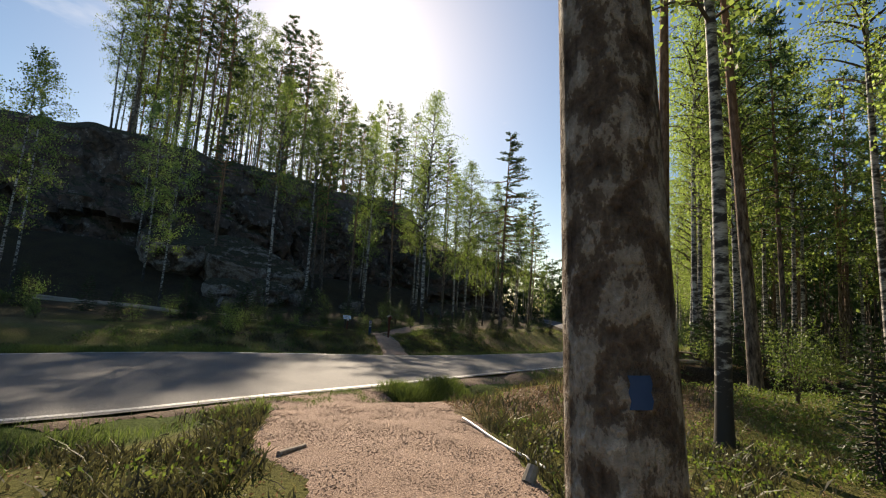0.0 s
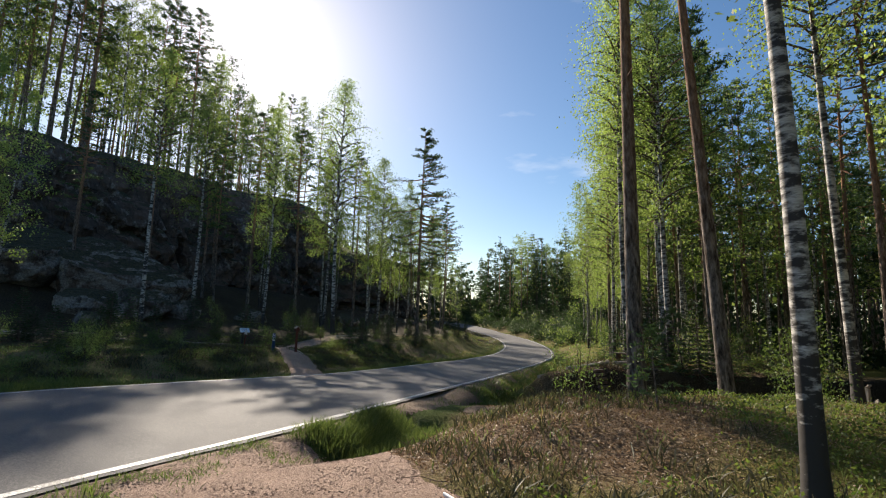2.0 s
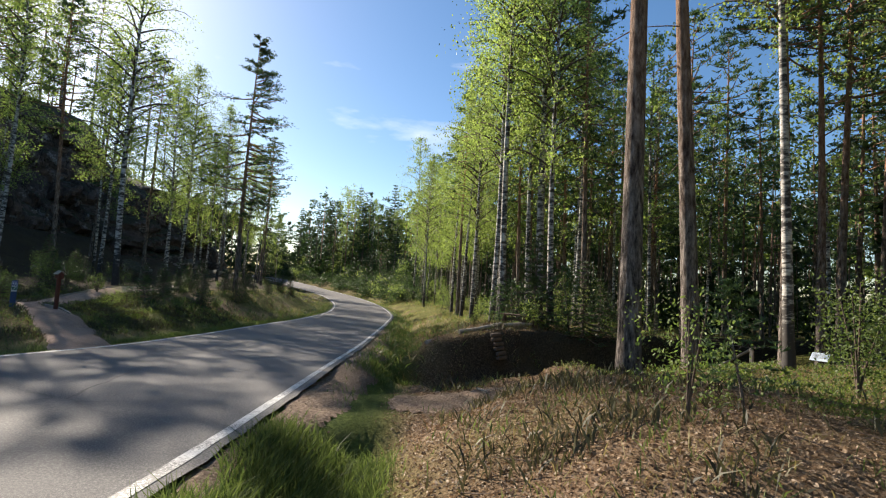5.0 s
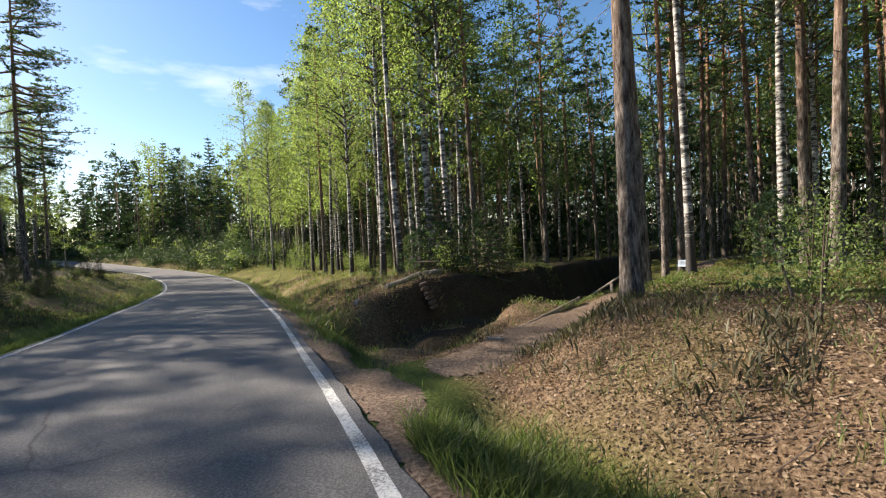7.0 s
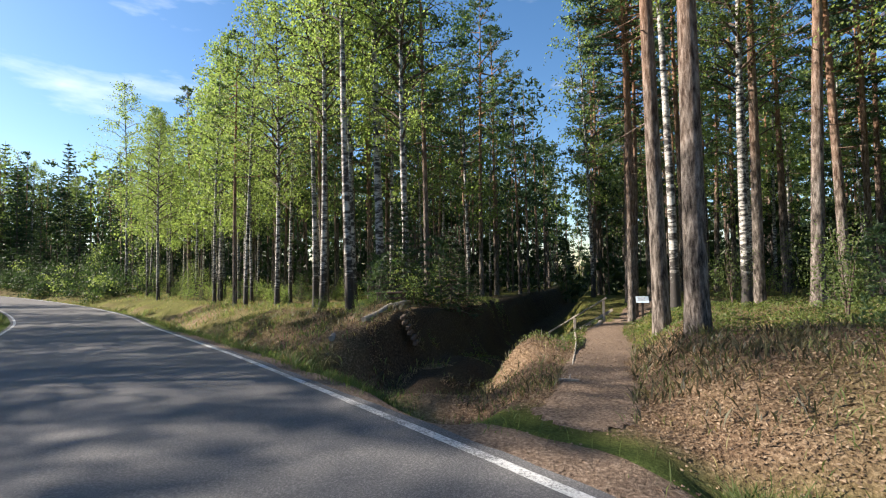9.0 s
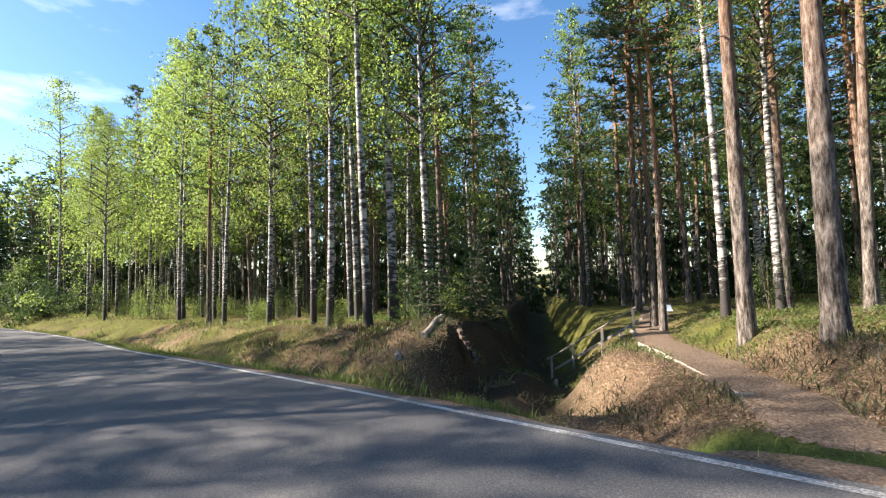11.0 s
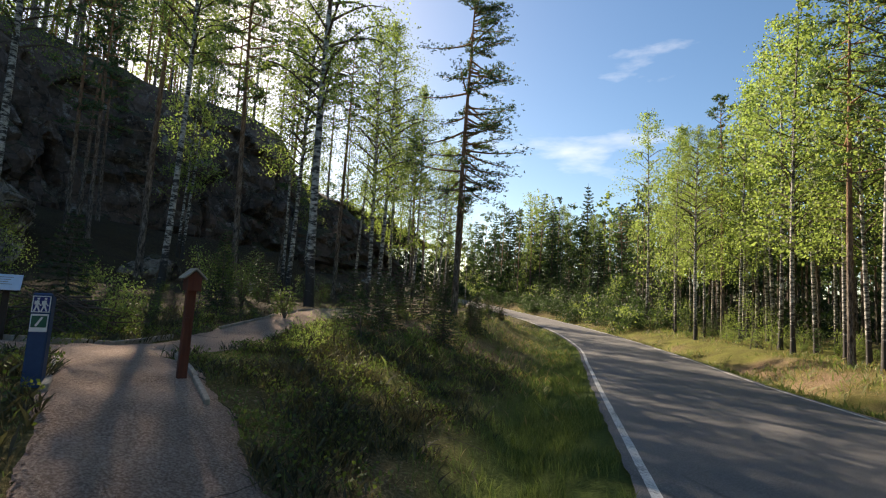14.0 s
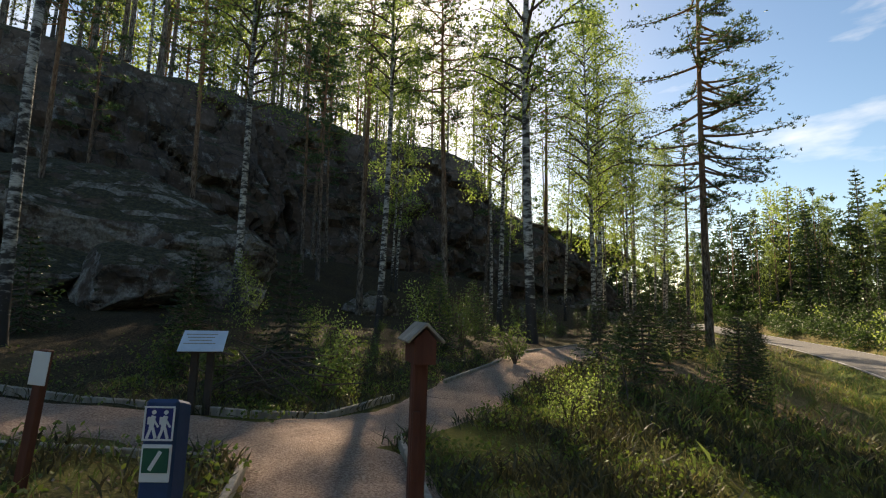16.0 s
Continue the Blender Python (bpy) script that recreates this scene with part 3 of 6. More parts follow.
def strip(name, mat, inner, outer, lift, lo=0, hi=None, wobble=0.0, cols=2):
    """A band along the road between two distances from its centre line."""
    hi = hi or len(ROAD)
    verts, faces = [], []
    for k in range(lo, hi):
        for c in range(cols):
            f = c / (cols - 1)
            dd = inner + (outer - inner) * f
            if c == cols - 1:
                dd += wobble * float(vnoise(ROAD[k, 0] * 3, ROAD[k, 1] * 3, 1.0))
            if c == 0:
                dd += wobble * float(vnoise(ROAD[k, 1] * 3 + 9, ROAD[k, 0] * 3, 1.0))
            away = min(abs(dd) / HALF, 1) * (_half[k] - HALF) * (1 if dd > 0 else -1)
            p = ROAD[k, :2] + _nor[k] * (dd + away)
            crown = 0.02 * (1 - (dd / 2.9) ** 2)
            verts.append((p[0], p[1], ROAD[k, 2] + lift + crown))
    for k in range(hi - lo - 1):
        for c in range(cols - 1):
            i = k * cols + c
            faces.append((i, i + 1, i + cols + 1, i + cols))
    return mesh_ob(name, verts, faces, mat, smooth=True)


tagged(strip("road", M_ASPHALT, -HALF - 0.17, HALF + 0.17, 0.0, cols=9, wobble=0.06), "grey worn asphalt country road with fine cracks", "road", kind="structure")
tagged(strip("edge_line_right", M_PAINT, HALF - 0.05, HALF + 0.05, 0.005, wobble=0.01), "worn white painted road edge line", "road marking", kind="structure")
tagged(strip("edge_line_left", M_PAINT, -HALF - 0.05, -HALF + 0.05, 0.005, wobble=0.01), "worn white painted road edge line", "road marking", kind="structure")


def drape(name, mat, inside, x0, x1, y0, y1, step, lift, label, category):
    """A sheet laid on the land where inside(x, y) holds; the rim is cut irregularly and sinks into the soil."""
    xs, ys = np.arange(x0, x1, step), np.arange(y0, y1, step)
    X, Y = np.meshgrid(xs, ys, indexing="ij")
    F = inside(X, Y) + 0.22 * vnoise(X, Y, 0.7) + 0.10 * vnoise(X, Y, 0.25)
    Z = land(X, Y) + lift - 0.06 * sstep(0.10, -0.05, F) + 0.012 * vnoise(X, Y, 0.3)
    keep = F > -0.06
    ids = -np.ones(X.shape, int)
    ids[keep] = np.arange(keep.sum())
    verts = np.stack([X, Y, Z], -1)[keep]
    f4 = np.stack([ids[:-1, :-1], ids[1:, :-1], ids[1:, 1:], ids[:-1, 1:]], -1).reshape(-1, 4)
    f4 = f4[(f4 >= 0).all(1)]
    return tagged(mesh_ob(name, verts, f4, mat, smooth=True), label, category, kind="structure")


def near_line(pts, half):
    p = np.array(pts, float)

    def inside(x, y):
        best = np.full(x.shape, 1e9)
        for a, b in zip(p[:-1], p[1:]):
            ab = b - a
            t = np.clip(((x - a[0]) * ab[0] + (y - a[1]) * ab[1]) / (ab @ ab), 0, 1)
            best = np.minimum(best, np.hypot(x - a[0] - t * ab[0], y - a[1] - t * ab[1]))
        return half - best
    return inside


def pad_shape(x, y):
    near = near_line([(0.95, -6), (0.9, 3.2), (0.6, 4.8), (0.2, 5.8)], 1.1)(x, y)
    fan = near_line([(0.2, 5.0), (-0.7, 8.0)], 1.5)(x, y)
    return np.maximum(near, fan) - 3.0 * (road_coords(x, y)[1] < HALF + 0.05)


drape("gravel_pull_in", M_GRAVEL, pad_shape, -3.5, 3.2, -6, 10.2, 0.09, 0.02, "reddish fine gravel pull-in beside the road", "gravel path")
left_path = near_line([(-1.25, 19.6), (-1.65, 21.5), (-2.5, 24.3), (-3.6, 27.0)], 0.74)
left_cross = near_line([(-14, 27.6), (-8.6, 27.2), (-4.4, 27.3), (-3.6, 28.9), (-2.6, 32.0), (-0.2, 37)], 0.66)
left_shape = lambda x, y: np.maximum(left_path(x, y), left_cross(x, y)) - 3.0 * (road_coords(x, y)[1] > -HALF - 0.2)
drape("gravel_footpath", M_GRAVEL, left_shape, -14, 2.4, 18, 38, 0.075, 0.025, "reddish gravel footpath below the cliff", "gravel path")
right_shape = near_line([(3.3, 13.0), (4.6, 12.9), (6.0, 13.0), (8.0, 13.0), (10, 13.2), (12.5, 13.3), (14.8, 13.0), (22, 11.5)], 0.6)
drape("trodden_path", M_SOIL, right_shape, 2.6, 22, 10, 15.5, 0.14, 0.02, "bare trodden earth path to the trench steps", "earth path")
shoulder = lambda x, y: 0.24 + 0.2 * sstep(11.3, 12.6, y) - np.abs(road_coords(x, y)[1] - HALF - 0.32 - 0.2 * sstep(11.3, 12.6, y))
drape("road_shoulder", M_SOIL, shoulder, -5, 10, 5, 30, 0.12, 0.02, "sandy bare road shoulder", "road shoulder")


# ---- cliff ----
def cliff():
    """Granite face in big cleft blocks, from the brink down into the talus, with a strip of the top."""
    prof = [(-60, 0.4), (-30, 0.4), (-14, 0.5), (-7, 0.4), (-3.5, 0.2), (-1.8, 0.0), (-0.6, -0.25), (0.1, -0.8)]
    rows, n = 50, 760
    u = np.linspace(8, len(BRINK) - 1.001, n)
    i = u.astype(int)
    f = (u - i)[:, None]
    B = BRINK[i] * (1 - f) + BRINK[i + 1] * f
    N = _bn[i] * (1 - f) + _bn[i + 1] * f
    run = np.r_[0, np.cumsum(np.linalg.norm(np.diff(B[:, :2], axis=0), axis=1))]
    verts, lines = [], 0
    for dq, dz in prof:
        lines += 1
        for k in range(n):
            p = B[k, :2] + N[k] * dq
            z = B[k, 2] + dz + 0.9 * float(vnoise(p[0], p[1], 5)) + 0.6 * float(vnoise(p[0], p[1], 1.7))
            verts.append((p[0], p[1], z))
    for r in range(1, rows + 1):
        h = r / rows
        lines += 1
        for k in range(n):
            drop = B[k, 2] + 2.0
            z = B[k, 2] - 0.8 - h * (drop - 0.3)
            warp = 1.3 * noise.noise(Vector((run[k] * 0.22, z * 0.22, 3)))
            w = Vector((run[k] * 0.20 + 0.5 * warp, z * 0.27 + 0.06 * run[k] + 0.4 * warp, 0.35 * warp))
            d1, c1 = noise.voronoi(w)
            big = math.sin(c1[0].x * 57.3 + c1[0].y * 91.7) * 0.5 + 0.5
            d2, c2 = noise.voronoi(w * 2.9)
            small = math.sin(c2[0].x * 37.3 + c2[0].y * 71.7) * 0.5 + 0.5
            cleft = min(1.0, (d1[1] - d1[0]) * 5)
            block = 2.2 * big + 0.8 * small * min(1.0, (d2[1] - d2[0]) * 4 + 0.3) - 0.6 * (1 - cleft)
            block += 1.7 * noise.noise(Vector((run[k] * 0.08, z * 0.1, 5))) + 0.3 * noise.noise(Vector((run[k] * 0.9, z * 0.9, 2)))
            grow = min(1, 0.25 + h * 1.6) * min(1, drop / 9)
            out = 0.1 + 5.2 * h ** 1.5 * min(1, drop / 13) + block * grow
            p = B[k, :2] + N[k] * out
            verts.append((p[0], p[1], z + 0.25 * small))
    faces = []
    for r in range(lines - 1):
        for k in range(n - 1):
            a = r * n + k
            faces.append((a, a + n, a + n + 1, a + 1))
    return tagged(mesh_ob("rock_cliff", verts, faces, M_ROCK), "tall dark granite cliff with cleft blocks and moss", "cliff", kind="structure")


cliff()


def boulder(x, y, size, seed, sink=0.3, flat=0.6):
    bm = bmesh.new()
    bmesh.ops.create_icosphere(bm, subdivisions=5 if size > 2 else 4, radius=1.0)
    off = Vector((seed * 7.3, seed * 3.1, seed))
    rb = random.Random(seed)
    planes = []
    for k in range(11):
        p = Vector((rb.gauss(0, 1), rb.gauss(0, 1), rb.gauss(0, 0.8))).normalized()
        planes.append((p, rb.uniform(0.58, 0.86)))
    for v in bm.verts:
        d = v.co.copy()
        cuts = 1.0 + 0.22 * noise.noise(d * 1.3 + off) + 0.10 * (noise.voronoi(d * 1.6 + off)[0][1] - noise.voronoi(d * 1.6 + off)[0][0]) + 0.07 * noise.noise(d * 3.7 + off)
        w = d * cuts
        for p, h in planes:                # broken faces
            over = w.dot(p) - h
            if over > 0:
                w = w - p * over * 0.93
        v.co = w * (1 + 0.05 * noise.noise(d * 5 + off) + 0.03 * noise.noise(d * 13 + off)) * size * 1.12
        v.co.z *= flat
    me = bpy.data.meshes.new("boulder")
    bm.to_mesh(me)
    bm.free()
    me.materials.append(M_BOULDER)
    ob = new("boulder", me)
    ob.matrix_world = pose(x, y, land1(x, y) + size * flat * (1 - 2 * sink) * 0.6, 0, 0, seed * 77)
    return tagged(ob, "grey lichen-covered granite boulder below the cliff", "boulder", "boulders below the cliff")


# ---- trees ----
def tube(path, radii, sides=8):
    """Verts and faces of a tapered tube along a path."""
    path = np.array(path, float)
    tang = np.gradient(path, axis=0)
    tang /= np.linalg.norm(tang, axis=1)[:, None] + 1e-9
    verts, faces = [], []
    for k, (p, t, r) in enumerate(zip(path, tang, radii)):
        ref = np.array([1.0, 0, 0]) if abs(t[0]) < 0.8 else np.array([0, 1.0, 0])
        a = np.cross(t, ref)
        a /= np.linalg.norm(a)
        b = np.cross(t, a)
        for s in range(sides):
            th = 2 * math.pi * s / sides
            verts.append(p + r * (math.cos(th) * a + math.sin(th) * b))
    for k in range(len(path) - 1):
        for s in range(sides):
            i, j = k * sides + s, k * sides + (s + 1) % sides
            faces.append((i, j, j + sides, i + sides))
    return verts, faces


def join_tubes(list_of):
    verts, faces = [], []
    for v, f in list_of:
        o = len(verts)
        verts += list(v)
        faces += [tuple(i + o for i in q) for q in f]
    return verts, faces


def leaf_quads(centres, length, width, rs, droop=None, spread=1.0):
    """Diamond leaves at the centres with random turns; droop biases the long axis."""
    n = len(centres)
    u = rs.normal(size=(n, 3)) * spread
    if droop is not None:
        u = u + droop
    u /= np.linalg.norm(u, axis=1)[:, None]
    w = np.cross(u, rs.normal(size=(n, 3)))
    w /= np.linalg.norm(w, axis=1)[:, None] + 1e-9
    L = (length * (0.7 + 0.6 * rs.rand(n)))[:, None]
    W = (width * (0.7 + 0.6 * rs.rand(n)))[:, None]
    c = np.asarray(centres)
    return np.stack([c - u * L * 0.5, c + w * W * 0.5 - u * L * 0.08, c + u * L * 0.5, c - w * W * 0.5 - u * L * 0.08], 1)


def trunk_path(H, rs, lean=0.02, bend=0.12, n=14):
    hs = np.r_[0, 0.012, 0.03, np.linspace(0.07, 1, n)]
    ph, ax = rs.rand(2) * 6.28, rs.normal(size=2) * lean
    x = ax[0] * hs * H + bend * np.sin(hs * 3.3 + ph[0]) - bend * math.sin(ph[0])
    y = ax[1] * hs * H + bend * np.sin(hs * 2.7 + ph[1]) - bend * math.sin(ph[1])
    return np.c_[x, y, hs * H - 0.25 * (hs == 0)]


def trunk_radii(hs, r0, flare=1.35, spread=0.018):
    return r0 * (np.clip(1 - hs, 0.02, 1) ** 0.75) * (1 + (flare - 1) * np.exp(-hs / spread))


def at_height(path, z):
    return np.array([np.interp(z, path[:, 2], path[:, k]) for k in range(3)])


def assemble(kind, trunk, limbs, crown, bark, leaf, label):
    e = new(kind)
    t = mesh_ob("trunk", *trunk, bark, e, smooth=True)
    if limbs[0]:
        tagged(mesh_ob("branchwork", *limbs, M_TWIG if kind == "birch_tree" else bark, e, smooth=True), kind="stuff")
    if len(crown):
        c = tagged(new("crown", quads_mesh("crown", crown, leaf)), kind="stuff")
        c.parent = e
    return tagged(e, label, "tree")


def birch(seed, H, r0, crown_from=0.36, leaves=6000, size=0.105, limbs_n=46, width=2.0, label="white-barked birch with light green spring leaves"):
    rs = np.random.RandomState(seed)
    path = trunk_path(H, rs, 0.018, 0.16)
    hs = np.clip(path[:, 2] / H, 0, 1)
    tr = tube(path, trunk_radii(hs, r0), 10)
    tubes, pts = [], []
    per = max(3, leaves // limbs_n)
    for k in range(limbs_n):
        f = crown_from + (0.985 - crown_from) * ((k + rs.rand()) / limbs_n)
        rel = (f - crown_from) / (1 - crown_from)
        reach = width * (0.55 + 0.75 * math.sin(math.pi * min(1, rel * 0.85 + 0.12))) * (1 - 0.72 * rel ** 2) * (0.65 + 0.6 * rs.rand())
        th = k * 2.4 + rs.rand()
        base = at_height(path, f * H)
        rise = 0.75 * reach
        s = np.linspace(0, 1, 6)
        lx = base[0] + math.cos(th) * reach * s
        ly = base[1] + math.sin(th) * reach * s
        lz = base[2] + rise * s - 0.55 * reach * s ** 3
        limb = np.c_[lx, ly, lz]
        tubes.append(tube(limb[::1 if leaves > 6000 else 2], np.linspace(0.022 + 0.012 * reach, 0.004, 6)[::1 if leaves > 6000 else 2] * (r0 / 0.13), 4 if leaves > 6000 else 3))
        m = per
        ss = 0.22 + 0.78 * rs.rand(m) ** 0.7
        along = np.c_[np.interp(ss, s, lx), np.interp(ss, s, ly), np.interp(ss, s, lz)]
        # hanging twigs in bunches
        twig = rs.randint(0, 9, m)
        offs = rs.normal(size=(9, 3)) * np.array([0.32, 0.32, 0.18]) * (0.6 + 0.25 * reach)
        hang = rs.rand(m) ** 1.3 * (0.25 + 0.5 * rs.rand(9)[twig])
        along += offs[twig] * ss[:, None] + rs.normal(size=(m, 3)) * 0.07
        along[:, 2] -= hang
        pts.append(along)
    quads = leaf_quads(np.concatenate(pts), size, size * 0.75, rs, np.array([0, 0, -0.6]))
    return assemble("birch_tree", tr, join_tubes(tubes), quads, M_BIRCH_BARK, M_BIRCH_LEAF, label)


def pine(seed, H, r0, crown_from=0.58, tufts=620, blades=7, size=0.2, limbs_n=44, width=2.1, snags=10, flare=1.28, spread=0.018, one_side=0.0, droop=0.0, inner=0.42, bark=None, label="tall pine with orange upper bark and bare lower trunk"):
    rs = np.random.RandomState(seed)
    path = trunk_path(H, rs, 0.012, 0.10)
    hs = np.clip(path[:, 2] / H, 0, 1)
    tr = tube(path, trunk_radii(hs, r0, flare, spread), 12 if flare < 1.5 else 28)
    tubes, pts = [], []
    per = max(2, tufts // limbs_n)
    for k in range(limbs_n):
        f = crown_from + (0.99 - crown_from) * ((k + rs.rand()) / limbs_n) ** 0.9
        rel = (f - crown_from) / (1 - crown_from)
        reach = width * (0.45 + 0.65 * math.sin(math.pi * min(1, 0.15 + rel * 0.8))) * (1 - 0.75 * rel ** 2.5) * (0.55 + 0.75 * rs.rand())
        th = k * 2.4 + rs.rand() * 1.2
        if one_side:
            th = one_side + rs.normal() * 0.9 if rs.rand() < 0.65 else th
        base = at_height(path, f * H)
        lift = (-0.22 - droop + 0.55 * rel + 0.18 * rs.normal()) * reach
        s = np.linspace(0, 1, 6)
        limb = np.c_[base[0] + math.cos(th) * reach * s, base[1] + math.sin(th) * reach * s, base[2] + lift * s + 0.22 * reach * s ** 2]
        tubes.append(tube(limb[::1 if tufts > 700 else 2], np.linspace(0.03 + 0.01 * reach, 0.007, 6)[::1 if tufts > 700 else 2] * (r0 / 0.15), 4 if tufts > 700 else 3))
        m = per
        ss = inner + (1 - inner) * rs.rand(m) ** 0.6
        c = np.c_[[np.interp(ss, s, limb[:, j]) for j in range(3)]].T
        side = np.clip(rs.normal(size=(m, 3)), -1.6, 1.6) * np.array([0.24, 0.24, 0.08]) * (0.45 + 0.35 * reach) * ss[:, None]
        pts.append(c + side)
    for k in range(snags):                # dead lower twigs
        f = 0.22 + (crown_from - 0.2) * rs.rand()
        base = at_height(path, f * H)
        th, reach = rs.rand() * 6.28, 0.35 + 0.9 * rs.rand()
        s = np.linspace(0, 1, 4)
        limb = np.c_[base[0] + math.cos(th) * reach * s, base[1] + math.sin(th) * reach * s, base[2] - 0.2 * reach * s + 0.1 * rs.normal() * s ** 2]
        tubes.append(tube(limb, np.linspace(0.016, 0.004, 4), 4))
    centres = np.repeat(np.concatenate(pts), blades, axis=0)
    fan = rs.normal(size=centres.shape)
    fan[:, 2] = np.abs(fan[:, 2]) * 0.7 + 0.15
    fan /= np.linalg.norm(fan, axis=1)[:, None]
    quads = leaf_quads(centres + fan * size * 0.45, size, size * 0.22, rs, fan * 4)
    return assemble("pine_tree", tr, join_tubes(tubes), quads, bark or M_PINE_BARK, M_PINE_NEEDLE, label)


def spruce(seed, H, r0, width=2.0, needles=5200, size=0.15, crown_from=0.04, whorls=34, label="dark green conical spruce with drooping branches"):
    rs = np.random.RandomState(seed)
    path = trunk_path(H, rs, 0.006, 0.03)
    hs = np.clip(path[:, 2] / H, 0, 1)
    tr = tube(path, trunk_radii(hs, r0, 1.25), 8)
    tubes, pts, ways = [], [], []
    limbs = []
    for k in range(whorls):
        f = crown_from + (0.985 - crown_from) * (k / whorls)
        rel = (f - crown_from) / (1 - crown_from)
        reach0 = width * (1 - rel) ** 0.85 + 0.08 * width
        for j in range(5):
            th = j * 1.257 + k * 0.7 + rs.rand() * 0.5
            limbs.append((f, th, reach0 * (0.7 + 0.5 * rs.rand()), rel))
    total = sum(l[2] for l in limbs)
    for f, th, reach, rel in limbs:
        base = at_height(path, f * H)
        s = np.linspace(0, 1, 5)
        dz = (-0.42 + 0.6 * rel) * reach * s + 0.22 * reach * s ** 3
        limb = np.c_[base[0] + math.cos(th) * reach * s, base[1] + math.sin(th) * reach * s, base[2] + dz]
        tubes.append(tube(limb, np.linspace(0.012 + 0.008 * reach, 0.003, 5), 3))
        m = max(3, int(needles * reach / total))
        ss = 0.08 + 0.92 * rs.rand(m) ** 0.8
        c = np.c_[[np.interp(ss, s, limb[:, j]) for j in range(3)]].T
        side = np.array([-math.sin(th), math.cos(th), 0])
        sp = rs.normal(size=m) * 0.17 * reach * (1.1 - 0.6 * ss)
        c = c + side * sp[:, None] + np.array([0, 0, -1]) * (np.abs(rs.normal(size=m)) * 0.05 * reach)[:, None]
        pts.append(c)
        ways.append(np.array([math.cos(th), math.sin(th), -0.35]) + side * (np.sign(sp) * 0.8)[:, None])
    quads = leaf_quads(np.concatenate(pts), size * 1.4, size * 0.42, rs, np.concatenate(ways) * 1.6, 0.7)
    return assemble("spruce_tree", tr, join_tubes(tubes), quads, M_SPRUCE_BARK, M_SPRUCE_NEEDLE, label)


def planted(proto, x, y, rz=0.0, s=1.0, sink=0.05, z=None, lean=(0, 0), label=""):
    m = pose(x, y, (land1(x, y) if z is None else z) - sink, lean[0], lean[1], rz)
    ob = copy_thing(proto, m)
    ob.scale = (s, s, s)
    if label:
        ob["label"] = label
    return ob


def drop_proto(ob):
    for o in (*ob.children_recursive, ob):
        bpy.data.objects.remove(o)


BIRCHES = [birch(11, 15.5, 0.125, 0.34, 10500, 0.082, 60), birch(12, 17, 0.14, 0.42, 10500, 0.082, 60, 1.9), birch(13, 14, 0.105, 0.30, 9500, 0.082, 56, 1.7), birch(14, 16.5, 0.12, 0.48, 9000, 0.082, 54, 1.7)]
BIRCH_MID = [birch(15, 15.5, 0.095, 0.30, 4000, 0.12, 38, 1.8), birch(16, 16.5, 0.10, 0.40, 3900, 0.12, 38, 1.8), birch(17, 14, 0.085, 0.26, 3600, 0.12, 36, 1.6)]
PINES = [pine(31, 18.5, 0.16, 0.55, 900, 7, 0.2, 52), pine(32, 20, 0.18, 0.6, 900, 7, 0.2, 52), pine(33, 17, 0.14, 0.5, 950, 7, 0.2, 52), pine(34, 18, 0.15, 0.62, 800, 7, 0.2, 48)]
PINE_MID = [pine(35, 17.5, 0.14, 0.42, 420, 5, 0.31, 38, 2.0), pine(36, 18.5, 0.15, 0.52, 420, 5, 0.31, 38, 2.1), pine(37, 16, 0.12, 0.36, 420, 5, 0.31, 38, 1.9)]
PINE_TOP = [pine(38, 17.5, 0.13, 0.60, 330, 5, 0.29, 34, 1.9), pine(39, 18.5, 0.14, 0.64, 330, 5, 0.29, 34, 2.0), pine(40, 16.5, 0.12, 0.57, 330, 5, 0.29, 34, 1.8)]
SPRUCES = [spruce(51, 18, 0.2, 2.8, 6500, 0.26), spruce(52, 15, 0.17, 2.4, 5600, 0.25)]
PROTOS = BIRCHES + BIRCH_MID + PINES + PINE_MID + PINE_TOP + SPRUCES

TAKEN = []


def tree(proto, x, y, rz=None, s=1.0, lean=(0, 0), label="", group="", z=None):
    TAKEN.append((x, y))
    ob = planted(proto, x, y, (len(TAKEN) * 137.5) % 360 if rz is None else rz, s, lean=lean, label=label, z=z)
    if group:
        ob["group"] = group
    return ob


